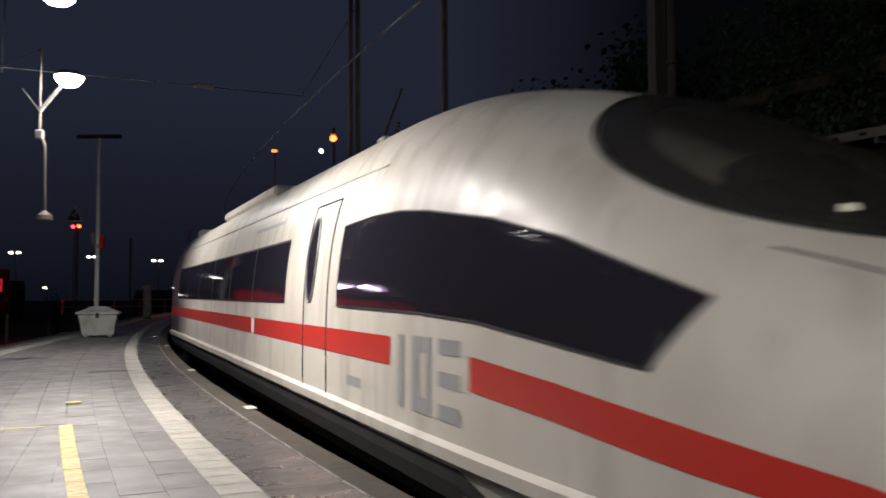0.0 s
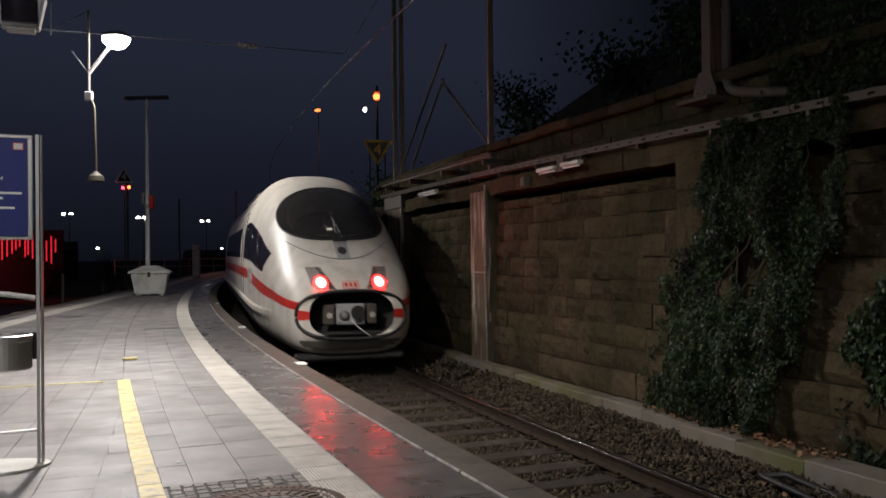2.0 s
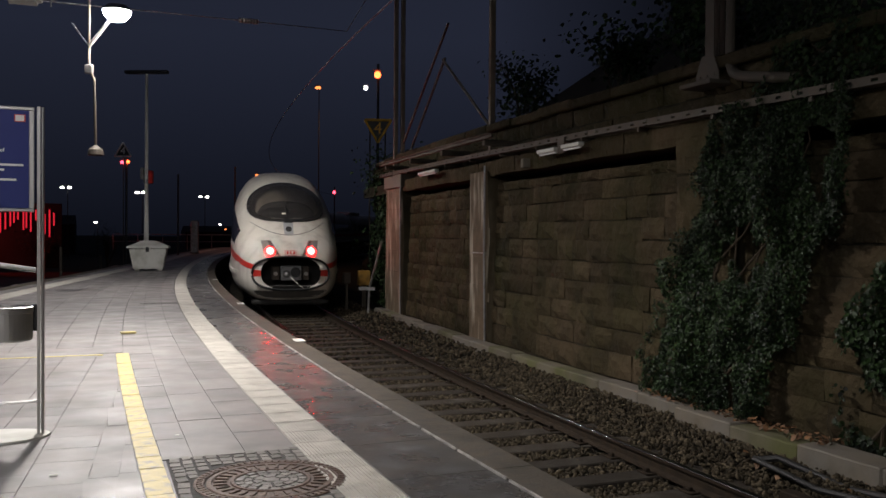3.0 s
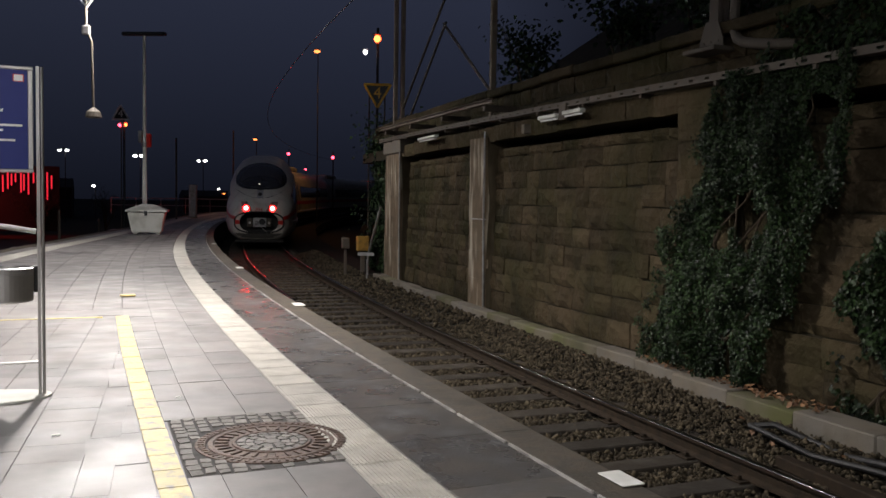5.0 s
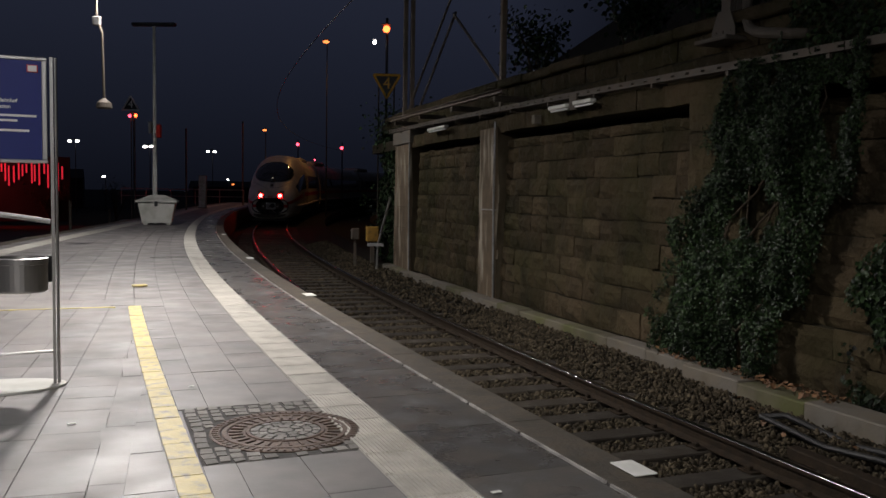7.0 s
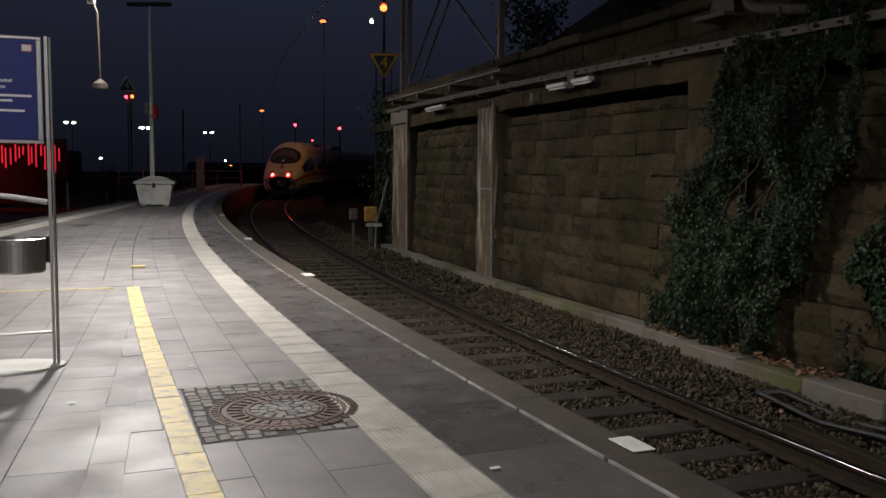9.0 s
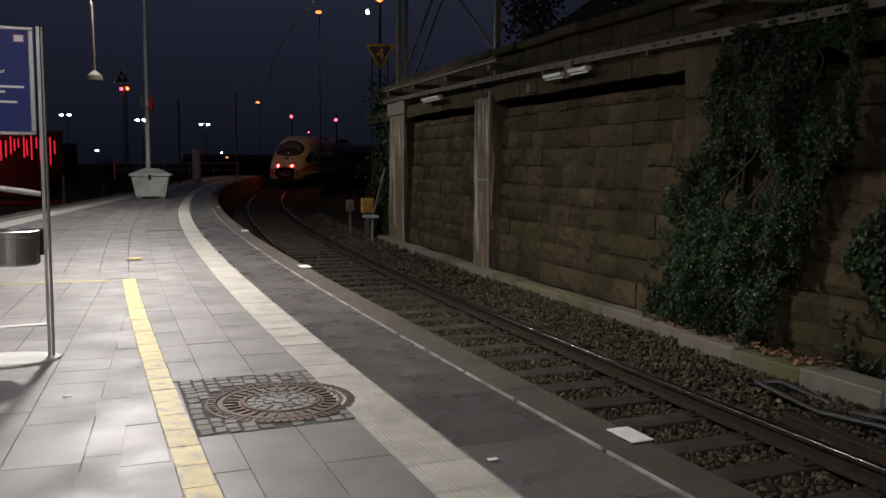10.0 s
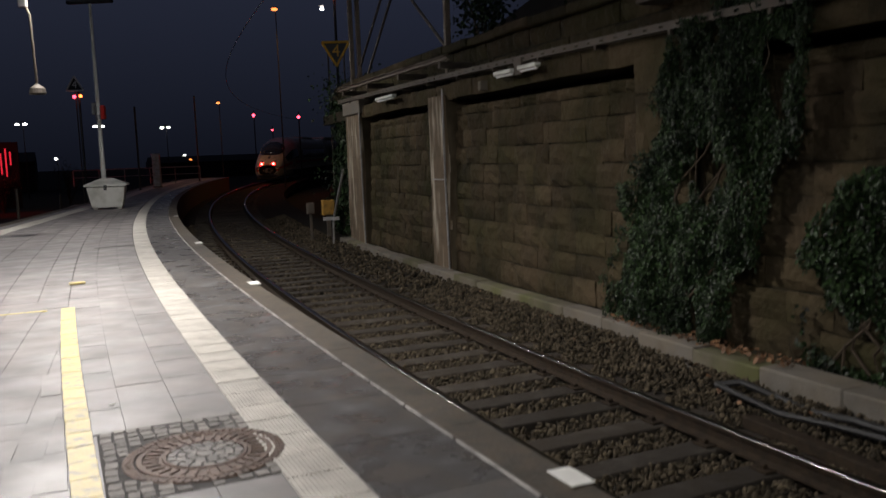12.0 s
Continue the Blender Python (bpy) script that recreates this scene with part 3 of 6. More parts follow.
def end_car():
    car = thing("train_end_car", pose(0, 0, 0), "white express train end car with lit red tail lights", "train", "cars of the express train")
    ys = [-0.05, -0.03, 0.0, 0.03, 0.06, 0.1, 0.15, 0.2, 0.26, 0.32, 0.4, 0.48, 0.56, 0.65, 0.75, 0.87, 1.0, 1.15, 1.3] + [1.4 + 0.07 * k for k in range(41)] + [4.4, 4.8, 5.2, 5.7, 6.2, 6.8, 7.5, 9, 12, 16, 20, 25.4]
    part("body", loft(0, 25.4, ys, True, lambda x, y, z: y < 0.9 and hatch(x, z) < 1.0 or y < 4.4 and in_screen(x, z, 0.89), 144), "white_paint", car, "white painted body with a rounded nose", smooth=True)
    # coupler bay
    bay = thing("coupler_bay", pose(0, 0, 0), "", "")
    bay.parent = car
    v, f, n, rr = [], [], 48, 5
    for r in range(rr + 1):
        for k in range(n):
            a = math.tau * k / n
            x, z = mouth(a, 1.03 * (1 - 0.5 * (r / rr) ** 3))
            yy = nose_y(*mouth(a))
            v.append((x, yy + 0.008 + (0.75 - yy * 0.6) * (r / rr), z))
    for r in range(rr):
        for k in range(n):
            f.append((r * n + k, r * n + (k + 1) % n, (r + 1) * n + (k + 1) % n, (r + 1) * n + k))
    f.append(tuple(range(rr * n, rr * n + n)))
    part("bay_wall", (v, f), "under", bay, "dark open coupler bay", smooth=True)
    ring = [on_front(0.005)(*mouth(math.tau * k / 72, 1.01)) for k in range(73)]
    part("bay_seal", tubem(ring, 0.030, 8), "black", bay, "black rubber seal")
    b = boxm(-0.24, 0.27, 0.26, 0.42, 0.78, 1.14, 0.02)
    part("coupler_plate", b, "train_grey", bay, "grey automatic coupler head")
    b = lathe(bmesh.new(), [(0.05, 0.0), (0.115, 0.02), (0.125, 0.10)], 20, pose(0.12, 0.27, 0.99, 90, 0, 0))
    part("coupler_cup", b, "black", bay, "dark round coupler cup")
    b = lathe(bmesh.new(), [(0.03, 0.10), (0.07, 0.06), (0.10, 0.0)], 20, pose(-0.10, 0.27, 0.94, 90, 0, 0))
    part("coupler_cone", b, "steel", bay)
    for x, z in ((-0.20, 1.10), (0.23, 1.10), (-0.20, 0.82), (0.23, 0.82)):
        part("coupler_bolt", lathe(bmesh.new(), [(0.022, 0.0), (0.022, 0.03)], 6, pose(x, 0.262, z, 90, 0, 0)), "steel", bay)
    for x0, x1 in ((-0.46, -0.27), (0.30, 0.46)):
        blk = part("cable_coupler", boxm(x0, x1, 0.24, 0.42, 0.79, 1.13, 0.02), "old_steel", bay, "dark cable coupler block")
        part("coupler_socket", lathe(bmesh.new(), [(0.045, 0.0), (0.05, 0.02)], 14, pose((x0 + x1) / 2, 0.235, 0.95, 90, 0, 0)), "skirt", blk)
    part("hanging_hose", tubem([(0.02, 0.25, 0.86), (0.10, 0.16, 0.76), (0.22, 0.10, 0.66), (0.33, 0.06, 0.58)], 0.011, 8), "skirt", bay, "pale hanging hose")
    part("bay_shelf", boxm(-0.62, 0.62, 0.22, 0.60, 0.60, 0.66, 0.02), "under", bay)
    for side in (-1, 1):
        pts = []
        for k in range(19):
            a = 1.25 - 2.5 * k / 18
            for q in (0.985 - 0.20 * math.cos(a * 1.2), 0.985):
                x, z = mouth(a, q)
                x, y, z = on_front(0.01)(side * x, z)
                pts.append((x, y + (0.09 if len(pts) % 2 == 0 else 0.03), z))
        f = [(2 * k, 2 * k + 1, 2 * k + 3, 2 * k + 2) for k in range(18)]
        flap = part("hatch_flap", (pts, f), "white_paint", bay, "white open hatch flap edge")
        part("flap_stripe", ([(x, y - 0.006, z) for x, y, z in pts][16:22], f[:2]), "train_red", flap, "red stripe on the flap")
    # darker grey patch laid over the white chin of the nose
    v, f = [], []
    for i in range(25):
        x = -0.88 + 1.76 * i / 24
        for j in range(5):
            v.append(on_front(0.007)(x, 0.545 - 0.055 * j - 0.02 * (1 - abs(x) / 0.88)))
    for i in range(24):
        for j in range(4):
            k = i * 5 + j
            f.append((k, k + 1, k + 6, k + 5))
    part("chin_apron", (v, f), "apron", car, "dark grey apron under the nose", smooth=True)
    part("track_guard", boxm(-0.95, 0.95, 0.25, 0.45, 0.17, 0.30, 0.04), "under", car, "dark track guard")
    # windscreen: border, sheet, and the cab behind it
    turns = [math.tau * k / 80 for k in range(80)]
    o = [screen_rim(a) for a in turns]
    part("screen_border", band(o, [screen_rim(a, 0.84) for a in turns], 4, on_front(0.006)), "frit", car, "black border of the windscreen", smooth=True)
    part("windscreen", star_patch(o, (0, 2.72), on_front(0.016), 14), "screen", car, "dark tinted oval windscreen", smooth=True)
    rim = [on_front(0.012)(*screen_rim(a, 1.012)) for a in turns]
    part("windscreen_seal", tubem(rim + rim[:1], 0.015, 6), "black", car)
    gap = [(0.76 * math.cos(a), 2.52 + 0.225 * math.sin(a)) for a in turns]
    part("cab_lining", band([screen_rim(a, 0.97) for a in turns], gap, 6, on_front(-0.10)), "cab_liner", car, "grey lining round the driver's view", smooth=True)
    v, f, n = [], [], len(gap)
    for back, q in ((0.0, 1.0), (0.5, 1.0), (1.3, 0.9)):
        v += [(x * q, nose_y(x, z) * (1 - 0.5 * back / 1.3) + 0.10 + back, z - 0.06 + 0.12 * back) for x, z in gap]
    for r in range(2):
        f += [(r * n + i, r * n + (i + 1) % n, (r + 1) * n + (i + 1) % n, (r + 1) * n + i) for i in range(n)]
    f.append(tuple(range(2 * n, 3 * n)))
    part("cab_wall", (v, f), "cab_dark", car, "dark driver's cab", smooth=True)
    part("cab_desk", tubem([(x, 1.86 + 0.55 * abs(x / 0.7) ** 2.2, 2.315 + 0.05 * abs(x)) for x in [-0.68 + 1.36 * k / 16 for k in range(17)]], 0.035, 8), "desk", car, "pale edge of the driver's desk")
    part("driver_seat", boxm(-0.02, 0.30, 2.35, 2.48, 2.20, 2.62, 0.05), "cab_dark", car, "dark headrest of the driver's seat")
    part("saloon_pane", boxm(-0.52, -0.12, 2.80, 2.82, 2.62, 2.72, 0.01), "cab_glow", car, "dim yellow light from the saloon")
    part("cab_display", boxm(-0.12, -0.02, 2.20, 2.22, 2.47, 2.51, 0.005), "display_glow", car, "small lit cab display")
    part("wiper", tubem([on_front(0.05)(0.06, 2.30), on_front(0.05)(0.03, 2.45), on_front(0.045)(-0.02, 2.66)], 0.012, 6), "black", car, "black windscreen wiper")
    part("wiper_blade", tubem([on_front(0.03)(-0.02, 2.40), on_front(0.03)(-0.02, 2.60), on_front(0.03)(-0.03, 2.78)], 0.010, 6), "black", car)
    part("wiper_base", star_patch(dense([(-0.11, 2.22), (0.13, 2.22), (0.16, 2.33), (-0.14, 2.33)], 0.05), (0, 2.28), on_front(0.03), 4), "black", car)
    grey = [(-0.115, 1.92), (0.115, 1.92), (0.125, 2.28), (-0.125, 2.28)]
    part("nose_panel", star_patch(dense(grey, 0.05), (0, 2.10), on_front(0.008), 4), "train_grey", car, "grey panel under the windscreen")
    dot = [(0.08 * math.cos(math.tau * k / 20), 2.06 + 0.07 * math.sin(math.tau * k / 20)) for k in range(20)]
    part("nose_emblem", star_patch(dot, (0, 2.06), on_front(0.013), 3), "under", car)
    # panel seam that runs under the windscreen
    seam = [on_front(0.001)(x, 1.91 + 0.37 * x * x) for x in [-0.95 + 1.9 * k / 40 for k in range(41)]]
    part("bonnet_seam", tubem(seam, 0.007, 5), "under", car)
    for side in (-1, 1):
        hous = [(side * x, z) for x, z in ((0.72, 1.77), (0.48, 1.77), (0.27, 1.40), (0.44, 1.37), (0.66, 1.45))]
        lens = part("lamp_lens", star_patch(dense(hous, 0.04), (side * 0.54, 1.57), on_front(0.008), 6), "lens", car, "grey slanting headlamp lens")
        part("lens_frame", tubem([on_front(0.012)(x, z) for x, z in dense(hous, 0.04) + hous[:1]], 0.008, 5), "skirt", lens)
        slit = [(side * x, z) for x, z in ((0.56, 1.775), (0.47, 1.775), (0.255, 1.395), (0.34, 1.385))]
        slot = part("louvre", star_patch(dense(slit, 0.04), (side * 0.405, 1.58), on_front(0.014), 4), "black", car, "black louvre beside the lamp")
        for k in range(8):
            t = (k + 0.5) / 8
            xa, za = 0.545 - 0.215 * t, 1.765 - 0.375 * t
            bar = [on_front(0.022)(side * xa, za), on_front(0.022)(side * (xa - 0.065), za + 0.012)]
            part("louvre_bar", tubem(bar, 0.006, 5), "skirt", slot)
        rim = [(side * 0.505 + 0.115 * math.cos(math.tau * k / 28), 1.50 + 0.115 * math.sin(math.tau * k / 28)) for k in range(28)]
        part("tail_light_rim", star_patch(rim, (side * 0.505, 1.50), on_front(0.024), 4), "tail_rim", car, "glowing red tail light rim")
        lamp = [(side * 0.505 + 0.085 * math.cos(math.tau * k / 28), 1.50 + 0.085 * math.sin(math.tau * k / 28)) for k in range(28)]
        part("tail_light", star_patch(lamp, (side * 0.505, 1.50), on_front(0.034), 4), "tail", car, "glowing red tail light")
    for x in (-0.08, 0.0, 0.08):
        part("front_mark", star_patch(dense([(x - 0.025, 1.435), (x + 0.025, 1.435), (x + 0.025, 1.505), (x - 0.025, 1.505)], 0.03), (x, 1.47), on_front(0.007), 2), "train_red", car, "small red front mark")
    part("front_frame", tubem([on_front(0.006)(x, z) for x, z in dense([(-0.135, 1.41), (0.135, 1.41), (0.135, 1.53), (-0.135, 1.53)], 0.05)] + [on_front(0.006)(-0.135, 1.41)], 0.006, 5), "train_red", car)
    # flanks
    foot = ((0.1, 1.055), (0.2, 1.07), (1.1, 1.205), (2.0, 1.262), (3.0, 1.345), (4.1, 1.405))
    head = ((0.1, 1.18), (0.2, 1.20), (1.1, 1.362), (2.0, 1.458), (3.0, 1.555), (4.1, 1.635))
    zl, zh = (lambda y: lerp_table(foot, y)), (lambda y: lerp_table(head, y))
    for side in (-1, 1):
        part("stripe", side_patch((0.14, 4.02, zl, zh), 60, 3, side, 0.005), "train_red", car, "red stripe")
        part("stripe", side_patch((5.58, 25.4, 1.455, 1.69), 40, 3, side, 0.005), "train_red", car, "red stripe")
        # the maker's big grey mark, as plain shapes
        part("side_mark", side_patch((5.25, 5.39, 1.15, 1.72), 2, 6, side, 0.006), "train_grey", car, "plain grey mark")
        for q in ((4.68, 5.07, 1.60, 1.72), (4.68, 5.07, 1.15, 1.27), (4.94, 5.07, 1.27, 1.60), (4.68, 4.77, 1.27, 1.60), (4.16, 4.54, 1.61, 1.72), (4.16, 4.54, 1.38, 1.49), (4.16, 4.54, 1.15, 1.26)):
            part("side_mark", side_patch(q, 3, 4, side, 0.006), "train_grey", car)
        # cab side window with a pointed front end
        win = [(1.94, 2.02), (2.22, 1.685), (3.1, 1.775), (3.95, 1.855), (5.0, 1.895), (7.25, 1.92), (7.22, 2.72), (6.3, 2.745), (5.6, 2.73), (4.97, 2.675), (3.9, 2.53), (3.04, 2.35)]
        part("cab_window", star_patch(dense(win, 0.15), (4.6, 2.2), on_side(side, 0.010), 8), "glass", car, "dark pointed side window")
        part("cab_window_seal", tubem([on_side(side, 0.006)(y, z) for y, z in dense(win, 0.15) + win[:1]], 0.011, 5), "black", car)
        # door with its seal lines and oval pane
        door = [(7.64, 1.0), (8.68, 1.0), (8.68, 3.05), (7.64, 3.05)]
        part("door_seal", tubem([on_side(side, 0.001)(y, z) for y, z in dense(door, 0.1) + door[:1]], 0.012, 5), "under", car)
        part("door_step", side_patch((7.66, 8.66, 0.90, 0.98), 4, 1, side, 0.03), "skirt", car)
        oval = [(8.42 + 0.22 * math.cos(math.tau * k / 36), 2.43 + 0.48 * math.sin(math.tau * k / 36)) for k in range(36)]
        part("door_window", star_patch(oval, (8.42, 2.43), on_side(side, 0.010), 5), "glass", car, "oval dark door pane")
        part("door_window_rim", tubem([on_side(side, 0.008)(y, z) for y, z in oval + oval[:1]], 0.016, 6), "steel", car)
        for k in range(6):
            a = 9.78 + k * 2.3
            part("window", side_patch((a, a + 2.2, 1.95, 2.71), 6, 4, side, 0.009), "glass", car, "dark tinted side window")
        part("window_surround", side_patch((9.73, 23.6, 1.92, 2.74), 20, 4, side, 0.005), "black", car)
        part("roof_line", tubem([on_side(side, 0.004)(y, 3.24) for y in [6.4 + k for k in range(20)]], 0.012, 5), "skirt", car)
        sill_ledge(car, 1.2, 25.4, 40, side, True)
        # the dark gap under the ledge is drawn as a flat sheet of colour
        part("running_gear_cover", side_patch((2.6, 25.4, lambda y: 0.30, lambda y: 0.34 + 0.55 * min(1.0, (y - 2.6) / 1.6)), 40, 4, side, 0.014), "under", car, "flat dark sheet for the gap below the sill")
        part("small_mark", side_patch((6.40, 6.86, 1.18, 1.27), 2, 1, side, 0.005), "train_grey", car)
        part("roof_mark", side_patch((10.4, 12.6, 2.99, 3.045), 6, 1, side, 0.005), "train_grey", car, "thin line of small grey lettering")
        for y in (11.8,):
            part("exit_mark", side_patch((y, y + 0.25, 1.46, 1.685), 1, 1, side, 0.008), "sign_white", car)
    for x, y in ((-0.55, 8.5), (0.55, 8.5)):
        part("roof_bump", boxm(x - 0.05, x + 0.05, y - 0.12, y + 0.12, 0, 0.06, 0.02, pose(0, 0, section(y)[1] - 0.05)), "skirt", car)
    part("roof_unit", boxm(-0.75, 0.75, 14.0, 20.0, 3.78, 3.99, 0.06), "white_paint", car, "low roof fairing")
    part("underframe", boxm(-1.15, 1.15, 2.0, 25.2, 0.30, 0.86, 0.05), "under", car)
    car_marks(car, 1.2, 25.4, True)
    bogie(car, 4.6)
    bogie(car, 21.5)
    return car


def middle_car():
    car = thing("train_middle_car", pose(0, 0, 0), "white express train coach with red stripe and dark windows", "train", "cars of the express train")
    v, f = loft(0, 24.4, [0, 4, 8, 12, 16, 20, 24.4], False, None, 56)
    f.append(tuple(range(56)))
    part("body", (v, f), "white_paint", car, "white painted coach body", smooth=True)
    for side in (-1, 1):
        part("stripe", side_patch((0.0, 24.4, 1.455, 1.69), 12, 3, side, 0.005, False), "train_red", car, "red stripe")
        part("window_surround", side_patch((2.4, 22.0, 1.93, 2.71), 12, 4, side, 0.005, False), "black", car)
        for k in range(9):
            a = 2.5 + k * 2.15
            part("window", side_patch((a, a + 2.03, 1.96, 2.68), 3, 4, side, 0.009, False), "glass", car, "dark tinted side window")
        sill_ledge(car, 0.0, 24.4, 12, side, False)
        # dark gap below the ledge, put on as a flat sheet over the skirt
        part("running_gear_cover", side_patch((0.0, 24.4, 0.30, 0.89), 12, 3, side, 0.014, False), "under", car, "flat dark sheet for the gap below the sill")
        for y in (0.6, 22.7):
            d = [(y, 1.02), (y + 0.9, 1.02), (y + 0.9, 2.98), (y, 2.98)]
            part("door_seal", tubem([on_side(side, 0.001, False)(a, z) for a, z in dense(d, 0.2) + d[:1]], 0.012, 5), "under", car)
            part("door_window", side_patch((y + 0.3, y + 0.6, 1.95, 2.8), 2, 4, side, 0.008, False), "glass", car)
    part("roof_unit", boxm(-0.8, 0.8, 1.2, 5.5, 3.78, 4.12, 0.1), "white_paint", car, "raised roof fairing")
    part("gangway", boxm(-0.75, 0.75, -0.75, 0.0, 0.9, 3.5, 0.05), "black", car, "black gangway bellows")
    part("underframe", boxm(-1.15, 1.15, 0.2, 24.2, 0.30, 0.86, 0.05), "under", car)
    car_marks(car, 0.0, 24.4, False)
    bogie(car, 3.2)
    bogie(car, 21.2)
    return car


train_cars = [(end_car(), 0.0)]
first_mid = middle_car()
train_cars.append((first_mid, 26.1))
for k in range(2, 5):
    train_cars.append((copy_thing(first_mid, pose(0, 0, 0)), 26.1 + 25.1 * (k - 1)))


# ---- many small pieces at once ----
def np_mesh(name, verts, tris, material, parent=None, label=""):
    me = bpy.data.meshes.new(name)
    nv, nf = len(verts), len(tris)
    me.vertices.add(nv)
    me.vertices.foreach_set("co", np.asarray(verts, dtype=np.float32).ravel())
    me.loops.add(nf * 3)
    me.loops.foreach_set("vertex_index", np.asarray(tris, dtype=np.int32).ravel())
    me.polygons.add(nf)
    me.polygons.foreach_set("loop_start", np.arange(nf, dtype=np.int32) * 3)
    me.polygons.foreach_set("loop_total", np.full(nf, 3, dtype=np.int32))
    me.update(calc_edges=True)
    me.materials.append(M[material])
    ob = new(name, me)
    if parent is not None:
        ob.parent = parent
    if label:
        ob["label"] = label
    return ob


def np_arc(s, o, z):
    a = A0 - s / RAD
    return np.stack([CX + (RAD - o) * np.cos(a), CY + (RAD - o) * np.sin(a), z + 0.0075 * np.maximum(0, s - 26)], axis=-1)


def random_turns(n, r):
    """n random rotation matrices."""
    q = r.normal(size=(n, 4))
    q /= np.linalg.norm(q, axis=1)[:, None]
    w, x, y, z = q.T
    return np.stack([np.stack([1 - 2 * (y * y + z * z), 2 * (x * y - z * w), 2 * (x * z + y * w)], -1),
                     np.stack([2 * (x * y + z * w), 1 - 2 * (x * x + z * z), 2 * (y * z - x * w)], -1),
                     np.stack([2 * (x * z - y * w), 2 * (y * z + x * w), 1 - 2 * (x * x + y * y)], -1)], 1)


bm = bmesh.new()
bmesh.ops.create_icosphere(bm, subdivisions=1, radius=1.0)
ICO_V = np.array([v.co[:] for v in bm.verts])
ICO_F = np.array([[v.index for v in f.verts] for f in bm.faces])
bm.free()


def stones(name, centres, size, r, material, label):
    n = len(centres)
    v = ICO_V[None] * (0.5 + 0.8 * r.random((n, len(ICO_V), 1)))
    v = v * (np.stack([1.0 + 0.5 * r.random(n), 0.75 + 0.4 * r.random(n), 0.55 + 0.3 * r.random(n)], -1) * size[:, None])[:, None, :]
    v = np.einsum("nij,nkj->nki", random_turns(n, r), v) + centres[:, None, :]
    f = ICO_F[None] + (np.arange(n) * len(ICO_V))[:, None, None]
    return tagged(np_mesh(name, v.reshape(-1, 3), f.reshape(-1, 3), material), label, "gravel", kind="stuff")


LEAF_V = np.array([(0, 0, 0), (0.42, 0.30, 0.10), (0.30, 0.75, 0.05), (0, 1.0, -0.08), (-0.30, 0.75, 0.05), (-0.42, 0.30, 0.10), (0, 0.5, -0.04)])
LEAF_F = np.array([(0, 1, 6), (1, 2, 6), (2, 3, 6), (3, 4, 6), (4, 5, 6), (5, 0, 6)])


def leaves(name, centres, size, normals, r, material, parent=None, label=""):
    """Small folded leaves that hang from their centres, facing about along normals."""
    n = len(centres)
    nz = normals + r.normal(scale=0.45, size=(n, 3))
    nz /= np.linalg.norm(nz, axis=1)[:, None]
    down = np.array([0, 0, -1.0]) + r.normal(scale=0.55, size=(n, 3))
    ny = down - (down * nz).sum(1)[:, None] * nz
    ny /= np.linalg.norm(ny, axis=1)[:, None]
    nx = np.cross(ny, nz)
    v = (LEAF_V[None, :, 0:1] * nx[:, None] + LEAF_V[None, :, 1:2] * ny[:, None] + LEAF_V[None, :, 2:3] * nz[:, None]) * size[:, None, None] + centres[:, None]
    f = LEAF_F[None] + (np.arange(n) * len(LEAF_V))[:, None, None]
    return np_mesh(name, v.reshape(-1, 3), f.reshape(-1, 3), material, parent, label)


# ---- retaining wall: piers, recessed bays, band, parapet ----
PIERS = ((7.2, 8.15), (13.77, 14.55), (19.3, 20.75))


def bay_o(z):
    return 4.10 + 0.042 * max(0.0, z + 0.62)


def in_pier(s):
    return any(a - 0.02 < s < b + 0.02 for a, b in PIERS)


def block_mesh(w, h, d, seed, jut):
    """A rough stone with an uneven face towards the track (local -x), width along y, height along z."""
    r = random.Random(seed)
    nu, nv = 4, 3
    v, f = [], []
    for i in range(nu + 1):
        for j in range(nv + 1):
            edge = i in (0, nu) or j in (0, nv)
            x = (0.006 if edge else -jut * r.uniform(0.0, 1.5)) + r.uniform(-0.006, 0.006)
            v.append((x, -w / 2 + w * i / nu + r.uniform(-0.006, 0.006), -h / 2 + h * j / nv + r.uniform(-0.006, 0.006)))
    for i in range(nu):
        for j in range(nv):
            a = i * (nv + 1) + j
            f.append((a, a + 1, a + nv + 2, a + nv + 1))
    base = len(v)
    c = [(0, 0), (nu, 0), (nu, nv), (0, nv)]
    v += [(d, v[i * (nv + 1) + j][1], v[i * (nv + 1) + j][2]) for i, j in c]
    rim = [[i * (nv + 1) for i in range(nu + 1)], [nu * (nv + 1) + j for j in range(nv + 1)],
           [i * (nv + 1) + nv for i in range(nu, -1, -1)], [j for j in range(nv, -1, -1)]]
    for k, e in enumerate(rim):
        f.append(tuple(e) + (base + (k + 1) % 4, base + k))
    return v, f


